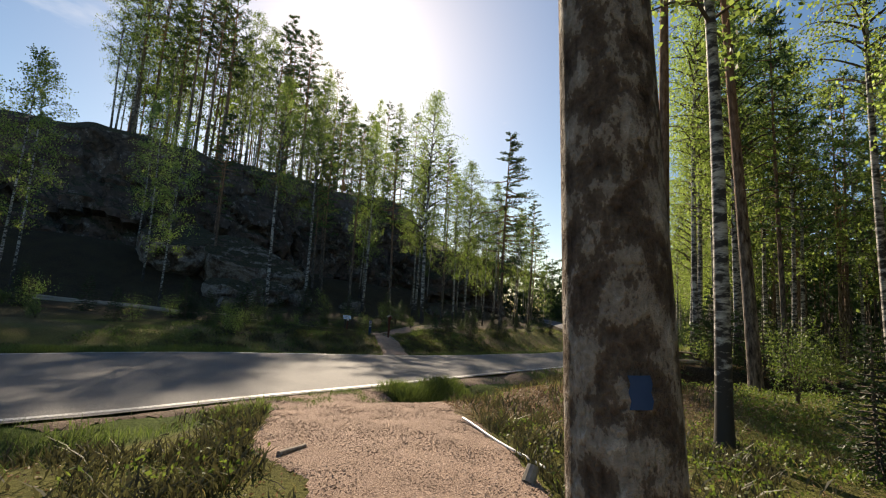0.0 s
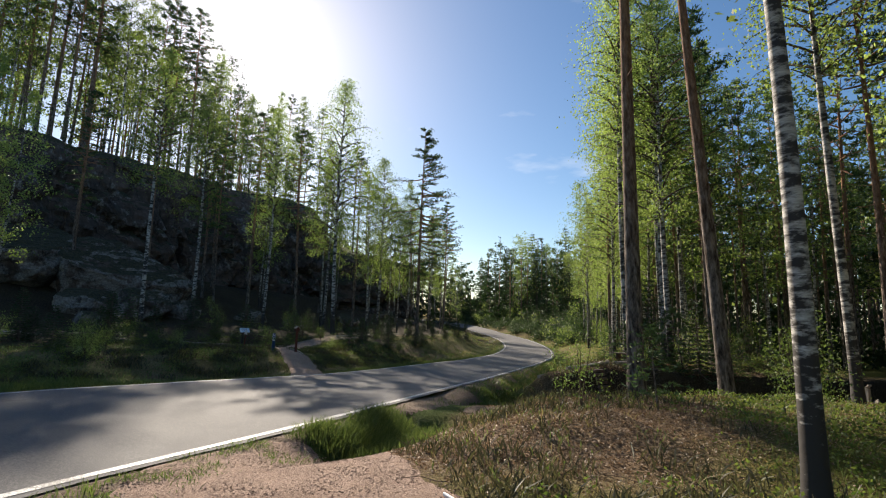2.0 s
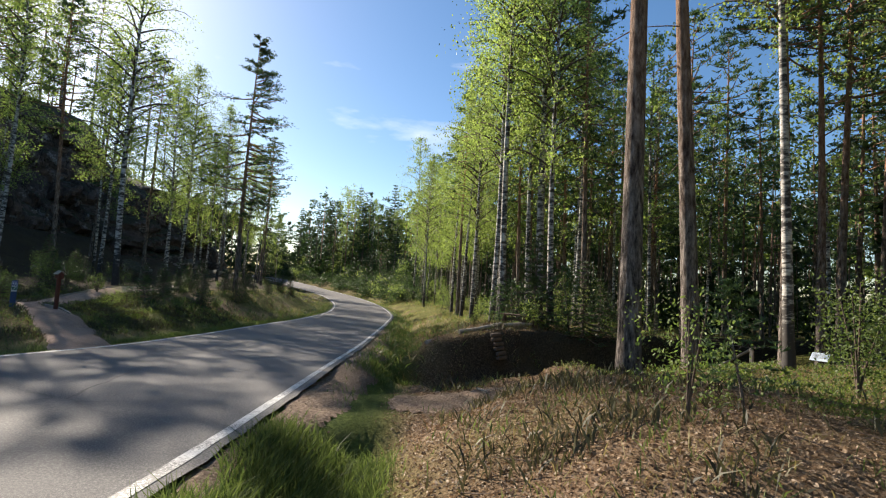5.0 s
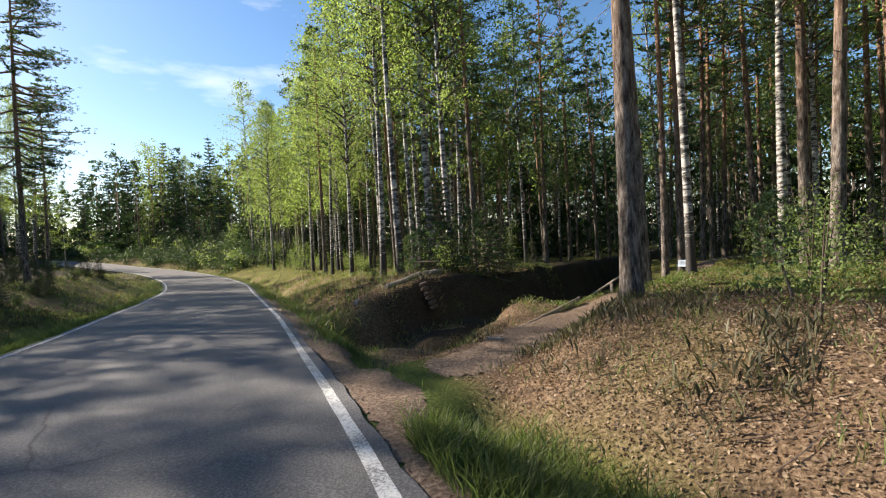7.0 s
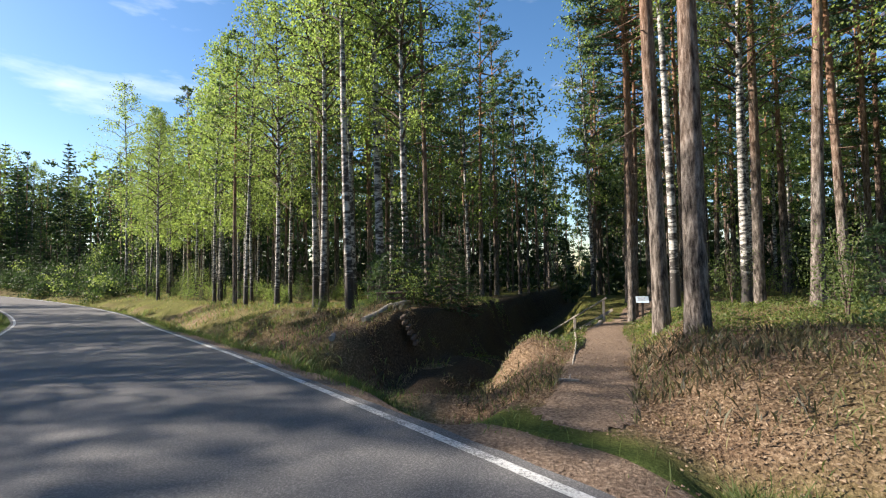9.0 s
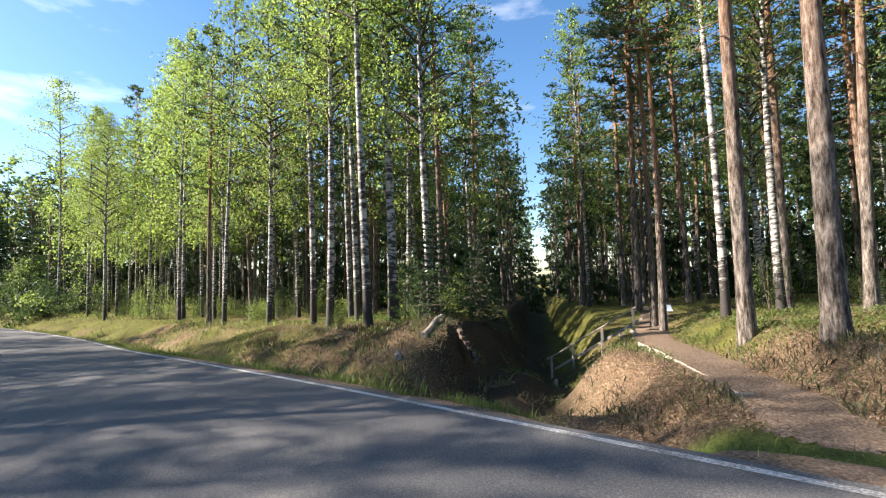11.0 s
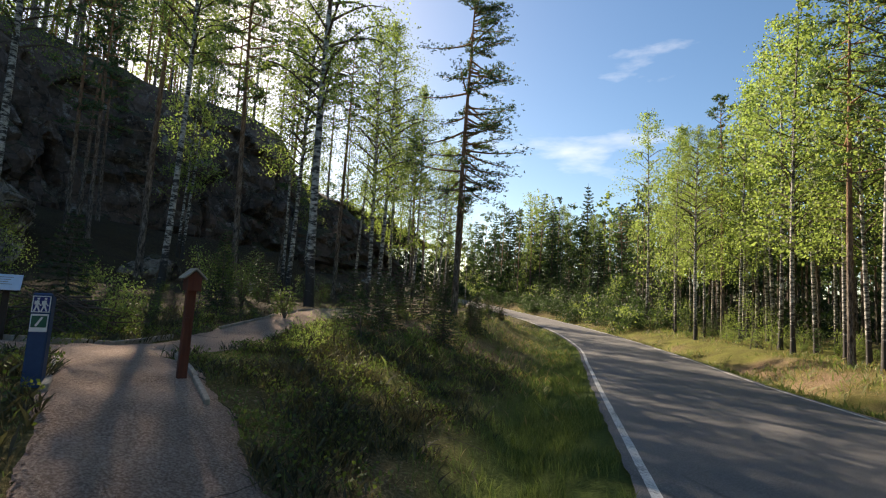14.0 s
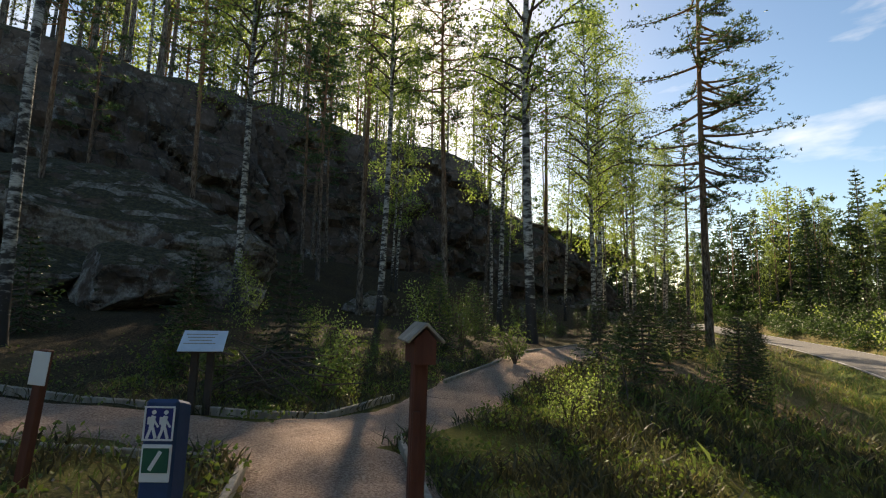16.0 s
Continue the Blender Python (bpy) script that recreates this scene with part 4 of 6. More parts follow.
class Woods:
    """Distant trees that nobody could count, gathered into one object."""

    def __init__(self):
        self.quads = {"bark": [], "pine": [], "birch": [], "spruce": []}
        self.rs = np.random.RandomState(77)

    def add(self, kind, x, y, z, H, leaves, size, width=2.0, crown_from=0.45):
        rs = self.rs
        r0 = 0.0075 * H
        lean = rs.normal(size=2) * 0.012 * H
        for s in range(5):
            t0, t1 = 2 * math.pi * s / 5, 2 * math.pi * (s + 1) / 5
            top = H * 0.97
            self.quads["bark"].append([(x + r0 * math.cos(t0), y + r0 * math.sin(t0), z - 0.6), (x + r0 * math.cos(t1), y + r0 * math.sin(t1), z - 0.6),
                                       (x + lean[0] + 0.1 * r0 * math.cos(t1), y + lean[1] + 0.1 * r0 * math.sin(t1), z + top), (x + lean[0] + 0.1 * r0 * math.cos(t0), y + lean[1] + 0.1 * r0 * math.sin(t0), z + top)])
        n = leaves
        if kind == "spruce":
            crown_from = 0.05
        f = crown_from + (1 - crown_from) * rs.rand(n) ** (1.3 if kind == "spruce" else 0.9)
        rel = (f - crown_from) / (1 - crown_from)
        # leaves gather in boughs, with gaps between
        boughs = max(12, n // 16)
        bough = rs.randint(0, boughs, n)
        bf = crown_from + (1 - crown_from) * rs.rand(boughs) ** (1.3 if kind == "spruce" else 0.9)
        bth = rs.rand(boughs) * 6.283
        rel = np.clip((bf - crown_from) / (1 - crown_from), 0, 1)
        if kind == "spruce":
            reach = width * (1 - rel) ** 0.85 + 0.1
        else:
            reach = width * (0.35 + 0.75 * np.sin(np.pi * np.clip(0.12 + rel * 0.82, 0, 1)))
        rr = reach[bough] * (0.25 + 0.75 * rs.rand(n))
        c = np.c_[x + lean[0] * bf[bough] + rr * np.cos(bth[bough]), y + lean[1] * bf[bough] + rr * np.sin(bth[bough]), z + bf[bough] * H - (0.3 * rr if kind == "spruce" else -0.12 * rr)]
        c += rs.normal(size=(n, 3)) * np.array([0.32, 0.32, 0.22]) * (0.6 if kind == "spruce" else 1)
        self.quads[kind].append(leaf_quads(c, size * (1.3 if kind != "birch" else 1.0), size * (0.45 if kind != "birch" else 0.75), rs))

    def build(self):
        groups = [("bark", M_PINE_BARK), ("pine", M_PINE_NEEDLE), ("birch", M_BIRCH_LEAF), ("spruce", M_SPRUCE_NEEDLE)]
        arrays, index = [], []
        for k, (key, mat) in enumerate(groups):
            q = np.array(self.quads[key]) if key == "bark" else np.concatenate(self.quads[key])
            arrays.append(q)
            index.append(np.full(len(q), k, np.int32))
        me = quads_mesh("distant_woods", np.concatenate(arrays), groups[0][1])
        for key, mat in groups[1:]:
            me.materials.append(mat)
        me.polygons.foreach_set("material_index", np.concatenate(index))
        me.update()
        return tagged(new("distant_woods", me), "dense mixed forest of pine, birch and spruce", "forest", kind="stuff")


WOODS = Woods()
EDGE_R, EDGE_L, WOOD_R, TOP = "trees along the road edge", "trees below the cliff", "trees of the forest", "trees on the cliff top"

# trees that stand out, by their measured feet
near_trunk = pine(61, 17, 0.08, 0.66, 420, flare=2.0, spread=0.05, bark=M_FLAKY, label="flaking grey-brown pine trunk beside the gravel")
near_line_up = trunk_path(17, np.random.RandomState(61), 0.012, 0.10)
foot = np.array([1.315, -0.045]) - at_height(near_line_up, 1.7)[:2]


def paint_mark():
    """Square of blue paint on the bark."""
    bm = bmesh.new()
    c = at_height(near_line_up, 1.59 - land1(*foot))
    rows = []
    for k in range(5):
        z = c[2] - 0.024 + 0.012 * k
        r = 0.003 + float(np.interp(z / 17, np.clip(near_line_up[:, 2] / 17, 0, 1), trunk_radii(np.clip(near_line_up[:, 2] / 17, 0, 1), 0.08, 2.0, 0.05)))
        rows.append([bm.verts.new((c[0] + r * math.cos(math.radians(a)), c[1] + r * math.sin(math.radians(a)), z)) for a in range(258 + 2 * (k % 2), 282, 5)])
    for lo, hi in zip(rows, rows[1:]):
        for j in range(len(lo) - 1):
            bm.faces.new((lo[j], lo[j + 1], hi[j + 1], hi[j]))
    part("paint_mark", bm, M_BLUE, near_trunk, "square of blue trail paint")


paint_mark()
tree(near_trunk, foot[0], foot[1], 0, lean=(0, -4.2), label="flaking grey-brown pine trunk beside the gravel")
near_birch = birch(62, 14, 0.115, 0.42, 4500, width=1.7)
tree(near_birch, 4.69, 5.96, 20, lean=(0, -3), label="slender leaning birch with patchy white and black bark")
drop_proto(near_trunk)
drop_proto(near_birch)
tree(PINES[1], 6.24, 11.49, 0, 1.0, (-0.5, -1.5), label="tall straight grey pine on the leaf-covered mound", group=EDGE_R)
tree(PINES[0], 8.82, 11.92, 0, 1.08, (-0.3, -2.2), label="tall reddish pine beside the trench path", group=EDGE_R)
tree(BIRCHES[3], 11.88, 11.46, 0, 1.0, label="slim white birch beside the earth path", group=EDGE_R)
tree(BIRCHES[1], 13.71, 9.48, 60, 0.95, group=EDGE_R)
tree(PINES[2], 11.18, 8.53, 30, 1.05, group=EDGE_R)
tree(PINES[3], 14.6, 9.0, 200, 1.05, group=EDGE_R)
tree(BIRCHES[1], 13.5, 24.24, 15, 1.05, label="stout birch with a black fissured foot", group=EDGE_R)
tree(BIRCHES[3], 17.0, 22.36, 150, 1.0, group=EDGE_R)
tree(BIRCHES[0], 15.0, 27.94, 222, 0.95, group=EDGE_R)
tree(PINES[2], 19.9, 28.75, 0, 0.95, group=EDGE_R)
tree(BIRCHES[2], 20.0, 34.4, 90, 1.0, group=EDGE_R)
tree(BIRCHES[0], 22.6, 46.3, 40, 0.95, group=EDGE_R)
road_pine = pine(63, 18.6, 0.16, 0.30, 4600, 6, 0.15, 86, 2.7, 14, one_side=-0.3, droop=0.22, inner=0.22)
tree(road_pine, 5.05, 42.6, 0, label="tall pine with long one-sided branches by the road", group=EDGE_L)
drop_proto(road_pine)

rs = np.random.RandomState(5)


def clear_of(x, y, gap):
    return all((x - a) ** 2 + (y - b) ** 2 > gap * gap for a, b in TAKEN)


def trench_ab(x, y):
    return (x - TR0[0]) * TRD[0] + (y - TR0[1]) * TRD[1], -(x - TR0[0]) * TRD[1] + (y - TR0[1]) * TRD[0]


def opens_view(x, y):
    """The clearing along the road towards the far bend."""
    return math.degrees(math.atan2(x + 2, y - 14)) < 33.5 and math.hypot(x + 2, y - 14) < 78


def side_of(x, y):
    _, d, _ = road_coords(np.array([x]), np.array([y]))
    return float(d[0])


# birch fringe on the right of the road
for k in range(1500):
    x, y = rs.uniform(9, 45), rs.uniform(19, 95)
    d = side_of(x, y)
    if not 7.0 < d < 13.5 or not clear_of(x, y, 1.75):
        continue
    a, b = trench_ab(x, y)
    if abs(b) < 3.4 or opens_view(x, y):
        continue
    dist = math.hypot(x + 2, y - 15)
    if dist < 55:
        pool = (BIRCHES if dist < 20 else BIRCH_MID) if rs.rand() < 0.8 else PINE_MID
        tree(pool[rs.randint(len(pool))], x, y, None, rs.uniform(1.08, 1.34) * (0.8 if pool is PINE_MID else 1.0), group=EDGE_R)
    else:
        TAKEN.append((x, y))
        kind = "birch" if rs.rand() < 0.3 else "spruce"
        WOODS.add(kind, x, y, land1(x, y), rs.uniform(13, 18), 900, 0.26, 2.2, 0.28)
# the forest behind
n_near = n_far = 0
for k in range(9000):
    x, y = rs.uniform(3, 80), rs.uniform(-34, 105)
    d = side_of(x, y)
    if d < 9.5 or d > 66 or opens_view(x, y):
        continue
    if y < 19 and (x < 10.5 or (y > 6 and x < 13)):
        continue
    a, b = trench_ab(x, y)
    if -2 < a and abs(b) < 2.5 - 0.012 * a:
        continue
    dist = math.hypot(x + 1, y - 12)
    if not clear_of(x, y, 1.75 + 0.012 * dist):
        continue
    pick = rs.rand()
    if dist < 34 and n_near < 130:
        n_near += 1
        if dist < 20:
            pool = PINES if pick < 0.72 else BIRCHES
        else:
            pool = PINE_MID if pick < 0.76 else (BIRCH_MID if pick < 0.95 or dist < 30 else SPRUCES)
        tree(pool[rs.randint(len(pool))], x, y, None, rs.uniform(0.8, 1.08), group=WOOD_R)
    elif n_far < 560:
        n_far += 1
        TAKEN.append((x, y))
        kind = "pine" if pick < 0.66 else ("spruce" if pick < 0.86 else "birch")
        WOODS.add(kind, x, y, land1(x, y), rs.uniform(13, 18), 440 if dist < 50 else 320, 0.38 if dist < 50 else 0.5, 1.9, 0.38)
# ring of woods that closes the distance
for k in range(520):
    th = rs.rand() * 6.283
    rad = rs.uniform(95, 165)
    x, y = rad * math.sin(th), 30 + rad * math.cos(th)
    d = side_of(x, y)
    q, zt = cliff_coords(np.array([x]), np.array([y]))
    if abs(d) < 7 or (q[0] < 2 and q[0] > -60 and x < 10):
        continue
    kind = "spruce" if rs.rand() < 0.5 else "pine"
    WOODS.add(kind, x, y, land1(x, y), rs.uniform(13, 19), 330, 0.65, 2.6, 0.2)
# dense young growth that closes the view low down between the trunks
n_low = 0
for k in range(3000):
    x, y = rs.uniform(12, 95), rs.uniform(-45, 120)
    d = side_of(x, y)
    dist = math.hypot(x + 1, y - 12)
    a, b = trench_ab(x, y)
    if d < 24 or dist < 34 or n_low > 330 or (abs(b) < 3 and a < 46) or opens_view(x, y):
        continue
    n_low += 1
    WOODS.add("spruce", x, y, land1(x, y), rs.uniform(2.5, 7.5), 230, 0.5, 1.7)
for k in range(1200):
    th = rs.rand() * 6.283
    rad = rs.uniform(80, 120)
    x, y = rad * math.sin(th), 30 + rad * math.cos(th)
    q, zt = cliff_coords(np.array([x]), np.array([y]))
    if abs(side_of(x, y)) < 8 or (-60 < q[0] < 6 and x < 12) or n_low > 640 or (opens_view(x, y) and side_of(x, y) > 0):
        continue
    n_low += 1
    WOODS.add("spruce", x, y, land1(x, y), rs.uniform(4, 13), 260, 0.7, 2.6)
rs2 = np.random.RandomState(91)
for k in range(420):
    x, y = rs2.uniform(12, 95), rs2.uniform(-45, 120)
    d = side_of(x, y)
    dist = math.hypot(x + 1, y - 12)
    a, b = trench_ab(x, y)
    if d < 20 or dist < 30 or (abs(b) < 3 and a < 46) or opens_view(x, y):
        continue
    WOODS.add("spruce", x, y, land1(x, y), rs2.uniform(3, 9), 240, 0.5, 2.0)
# woods behind the low end of the cliff
for k in range(140):
    x, y = rs.uniform(-26, 16), rs.uniform(92, 150)
    if abs(side_of(x, y)) < 8:
        continue
    q, zt = cliff_coords(np.array([x]), np.array([y]))
    WOODS.add("spruce" if rs.rand() < 0.55 else "pine", x, y, float(zt[0]) if q[0] < 0 else land1(x, y), rs.uniform(9, 16), 420, 0.5, 2.3, 0.25)
# start of the walk: trees on the right, behind and beyond
for x, y, kind, s in ((7.4, 4.3, 'p', 1.0), (9.0, 2.2, 'p', 0.95), (6.9, 0.8, 'b', 0.9), (5.2, -2.5, 'p', 1), (9.6, 6.4, 'b', 0.9), (8.4, -1.5, 'b', 0.95), (11.6, 4.6, 'b', 1.0), (10.6, -0.2, 'p', 1), (3.8, -6.5, 'b', 1), (-2.5, -7, 'p', 1), (-6.5, -5, 'b', 1)):
    tree((PINES if kind == 'p' else BIRCHES)[rs.randint(4)], x, y, None, s, group=WOOD_R)
# far end of the road: spruces and birches
for x, y, p, s in ((33, 91, SPRUCES[0], 1.05), (37.5, 84.5, SPRUCES[0], 1.08), (30, 97, SPRUCES[1], 1.05), (34.8, 87.5, BIRCHES[0], 1.05), (31.5, 84, SPRUCES[1], 0.95), (28.5, 101, SPRUCES[0], 0.85), (35.8, 92, SPRUCES[0], 0.95),
                   (40.5, 79, SPRUCES[1], 1.1), (27, 108, SPRUCES[1], 1.0), (24, 115, SPRUCES[0], 0.8), (36, 80.5, BIRCHES[2], 1.0), (30, 90, BIRCHES[2], 0.75), (20, 122, SPRUCES[1], 0.8), (32.4, 95, SPRUCES[1], 1.1),
                   (14, 126, BIRCH_MID[0], 0.8), (18, 116, BIRCH_MID[1], 0.7), (10, 118, SPRUCES[1], 0.8), (31, 78, SPRUCES[1], 0.6), (38, 76, PINES[2], 0.9), (33.5, 75, SPRUCES[1], 0.75), (36.5, 72, BIRCH_MID[2], 0.9)):
    tree(p, x, y, None, s, group="trees at the far bend")
# below the cliff, left of the road
for x, y, p, s in ((-11.4, 37.5, BIRCHES[1], 0.98), (-1.72, 37.6, BIRCHES[0], 1.3), (1.75, 47.4, BIRCHES[0], 1.12), (-11.7, 30.6, BIRCHES[3], 1.05), (-7.0, 39.3, BIRCHES[3], 1.05), (-5.0, 41.8, PINES[2], 1.0),
                   (-3.0, 45, BIRCHES[1], 0.95), (0.7, 41.8, BIRCHES[2], 1.0), (8.3, 59.5, BIRCHES[2], 1.0), (5.4, 56, BIRCHES[3], 1.05), (-0.6, 51, PINES[3], 1.0), (3.2, 54, BIRCH_MID[2], 1.1), (4.2, 60, BIRCH_MID[0], 1.0), (6.6, 63, PINES[2], 0.9), (3.9, 51, BIRCH_MID[2], 0.95),
                   (-9.0, 43, PINES[3], 1.0), (-16, 41, PINES[0], 0.85), (-19, 37, PINES[3], 0.8), (-22, 33, BIRCH_MID[0], 0.95), (9.4, 66, BIRCH_MID[1], 1.0), (10.4, 61, PINES[0], 0.9), (11.5, 70, BIRCH_MID[0], 1.0), (13.2, 77, PINES[2], 0.95),
                   (14, 70, BIRCH_MID[2], 0.7), (15.5, 84, SPRUCES[1], 0.7), (14.5, 95, BIRCH_MID[0], 0.9), (11.5, 82, PINES[0], 0.9), (-26, 27, BIRCH_MID[1], 0.9), (-18, 29, BIRCH_MID[2], 0.9), (-3.6, 49, BIRCH_MID[1], 1.0), (1.0, 56, BIRCH_MID[1], 1.0), (7.4, 68, BIRCH_MID[1], 1.0)):
    tree(p, x, y, None, s, group=EDGE_L)
for k in range(500):
    x, y = rs.uniform(-42, 14), rs.uniform(-6, 85)
    d = side_of(x, y)
    q, zt = cliff_coords(np.array([x]), np.array([y]))
    if d > -9 or q[0] < 7 or not clear_of(x, y, 4.6) or (x > -14 and y < 44) or math.hypot(x + 2, y - 23) < 16:
        continue
    pool = BIRCH_MID if rs.rand() < 0.55 else PINE_MID
    tree(pool[rs.randint(3)], x, y, None, rs.uniform(0.75, 1.0), group=EDGE_L)
# scrub and young trees close along the far right-hand verge
rv = np.random.RandomState(55)
for k in range(260):
    i = rv.randint(int(np.argmin(np.abs(_edge[:, 1] - 57))), int(np.argmin(np.abs(_edge[:, 1] - 108))))
    off = rv.uniform(1.8, 9.0)
    p = _edge[i, :2] + _nor[i] * off
    WOODS.add("birch" if rv.rand() < 0.12 else ("spruce", "pine")[rv.randint(2)], p[0], p[1], land1(p[0], p[1]), rv.uniform(0.8, 1.8) + 1.5 * max(0, off - 4) * rv.rand(), 170, 0.2, 0.9, 0.1)
# on the cliff top
n_top = 0
for k in range(2600):
    i = rs.randint(22, len(BRINK) - 4)
    back = rs.uniform(0.8, 30) if rs.rand() < 0.5 else rs.uniform(0.8, 7)
    p = BRINK[i, :2] - _bn[i] * back
    if not clear_of(p[0], p[1], (1.9 if p[0] < -20 else 2.7) if back < 8 else (2.6 if p[0] < -20 else 4.2)):
        continue
    q, zt = cliff_coords(p[:1], p[1:])
    if q[0] > -0.6 or (p[1] > 82 and p[0] > 0) or (-21 < p[0] < -3 and rs.rand() < 0.3):
        continue
    s = rs.uniform(0.8, 1.1) * (1.0 if zt[0] > 11 else 0.8) * (1.22 if p[0] < -20 else 1.0)
    n_top += 1
    if back < 9 and n_top < 260:
        pool = (PINE_TOP if p[0] > -14 else PINE_MID) if rs.rand() < 0.66 else BIRCH_MID
        tree(pool[rs.randint(3)], p[0], p[1], None, s, z=float(zt[0]) + 0.1, group=TOP)
    else:
        TAKEN.append((p[0], p[1]))
        WOODS.add("pine" if rs.rand() < 0.7 else "birch", p[0], p[1], float(zt[0]), 17 * s, 620, 0.34, 2.0, 0.4)
# shade trees on the slope below the cliff
for x, y, p, s in ((-9.5, 51, BIRCH_MID[0], 1.0), (-13, 47.5, PINE_MID[2], 1.0), (-15.5, 52, PINE_MID[1], 0.9)):
    tree(p, x, y, None, s, group=EDGE_L)
# dark spruces that close the view beyond the bend
for k in range(150):
    x, y = rs2.uniform(2, 70), rs2.uniform(100, 165)
    if abs(side_of(x, y)) < 7:
        continue
    WOODS.add("spruce", x, y, land1(x, y), rs2.uniform(8, 17), 420, 0.55, 2.9)
for k in range(90):
    x, y = rs2.uniform(12, 60), rs2.uniform(84, 130)
    if abs(side_of(x, y)) < 6:
        continue
    WOODS.add("spruce", x, y, land1(x, y), rs2.uniform(2, 6), 240, 0.5, 1.9)
WOODS.build()


# ---- young trees and bushes ----
def bush(seed, H, stems=5, leaves=700, size=0.07, spread=0.5, mat=None, label="low leafy green bush"):
    rb = np.random.RandomState(seed)
    tubes, pts = [], []
    for k in range(stems):
        th = rb.rand() * 6.28
        s = np.linspace(0, 1, 6)
        reach = spread * H * (0.3 + 0.7 * rb.rand())
        hh = H * (0.65 + 0.35 * rb.rand())
        stem = np.c_[math.cos(th) * reach * s ** 1.4, math.sin(th) * reach * s ** 1.4, hh * s - 0.03]
        tubes.append(tube(stem, np.linspace(0.012, 0.003, 6) * max(1, H), 5))
        m = leaves // stems
        ss = 0.3 + 0.7 * rb.rand(m)
        c = np.c_[[np.interp(ss, s, stem[:, j]) for j in range(3)]].T
        twig = rb.randint(0, 12, m)
        offs = rb.normal(size=(12, 3)) * np.array([0.16, 0.16, 0.09]) * H
        pts.append(c + offs[twig] + rb.normal(size=(m, 3)) * 0.05 * min(H, 1.4))
    e = new("bush")
    tagged(mesh_ob("stem", *join_tubes(tubes), M_TWIG, e, smooth=True), kind="stuff")
    c = tagged(new("leaves", quads_mesh("leaves", leaf_quads(np.concatenate(pts), size, size * 0.5, rb, np.array([0, 0, -0.2])), mat or M_ROWAN_LEAF)), kind="stuff")
    c.parent = e
    return tagged(e, label, "bush")


def named(ob, name):
    ob.name = name
    return ob


ROWAN = bush(71, 1.25, 3, 760, 0.042, 0.16, label="young rowan with bright green leaf fans")
ROWAN_BIG = bush(72, 1.8, 5, 2300, 0.055, 0.32, label="bushy young rowan beside the moss")
BUSH_LOW = bush(73, 0.7, 8, 700, 0.05, 0.6, label="low leafy bush at the forest edge")
BUSH_YEL = bush(74, 1.3, 6, 900, 0.06, 0.4, M_BIRCH_LEAF, label="yellow-green young birch scrub bush")
Y_SPRUCE = named(spruce(75, 1.7, 0.028, 0.62, 1700, 0.06, 0.03, 18, label="young spruce with soft green tips"), "young_spruce")
Y_PINE = named(pine(76, 1.6, 0.022, 0.1, 130, 8, 0.11, 26, 0.42, 0, label="thin young pine sapling with tufts"), "young_pine")
JUNIPER = named(spruce(77, 2.0, 0.04, 0.62, 3200, 0.055, 0.0, 26, label="dense grey-green juniper bush"), "juniper_bush")
Y_BIRCH = named(birch(78, 2.6, 0.018, 0.12, 650, 0.06, 22, 0.55, label="young birch sapling with fresh leaves"), "young_birch")
YOUNG = [ROWAN, ROWAN_BIG, BUSH_LOW, BUSH_YEL, Y_SPRUCE, Y_PINE, JUNIPER, Y_BIRCH]
SAPS = "saplings and bushes"


def sap(proto, x, y, s=1.0, rz=None):
    ob = planted(proto, x, y, (x * 91 + y * 57) % 360 if rz is None else rz, s, 0.02)
    ob["group"] = SAPS
    return ob


for p, x, y, s in ((ROWAN, 3.8, 9.09, 1.0), (ROWAN_BIG, 7.85, 9.06, 0.95), (Y_PINE, 5.27, 9.3, 0.9), (Y_PINE, 11.4, 18.9, 1.15), (JUNIPER, 6.1, 5.2, 0.95), (JUNIPER, 7.2, 4.2, 0.6), (Y_SPRUCE, -6.4, 31.5, 1.3), (Y_PINE, 12.6, 18.6, 1.5), (Y_SPRUCE, 14.2, 18.6, 1.3),
                   (ROWAN, 13.4, 9.9, 1.4), (Y_SPRUCE, 13.2, 18.5, 1.7), (Y_SPRUCE, 11.9, 19.6, 2.1), (ROWAN, 8.0, 18.9, 0.45), (BUSH_YEL, -5.4, 31.2, 0.85), (Y_BIRCH, -4.2, 32.5, 0.7), (BUSH_LOW, -6.2, 29.3, 1.2), (BUSH_LOW, -4.9, 29.6, 1.3), (BUSH_LOW, -7.4, 30.0, 1.2),
                   (Y_SPRUCE, 0.4, 33.5, 1.0), (Y_SPRUCE, 1.2, 36.0, 1.1), (Y_PINE, -0.3, 31.6, 0.8), (BUSH_LOW, 0.9, 31.8, 1.0), (BUSH_YEL, -1.5, 29.4, 0.6), (Y_SPRUCE, 2.4, 37.5, 1.2), (JUNIPER, 4.4, 37.9, 0.7), (JUNIPER, 5.2, 39.6, 0.8), (Y_SPRUCE, -13, 32, 1.4), (Y_SPRUCE, -10, 33.5, 1.3), (Y_BIRCH, -8.5, 33.4, 0.7),
                   (Y_BIRCH, -9.3, 34.5, 0.8), (BUSH_YEL, -6.9, 33.5, 0.8), (ROWAN_BIG, -3.4, 34, 0.9), (ROWAN_BIG, -4.6, 36.2, 0.9), (BUSH_LOW, -14, 30, 1.4), (BUSH_LOW, -2.2, 33.2, 1.3), (ROWAN, -1.0, 30.3, 0.8), (JUNIPER, -4.8, 38.3, 1.2), (Y_SPRUCE, -3.7, 39.5, 1.1)):
    sap(p, x, y, s)
ry = np.random.RandomState(9)
count = 0
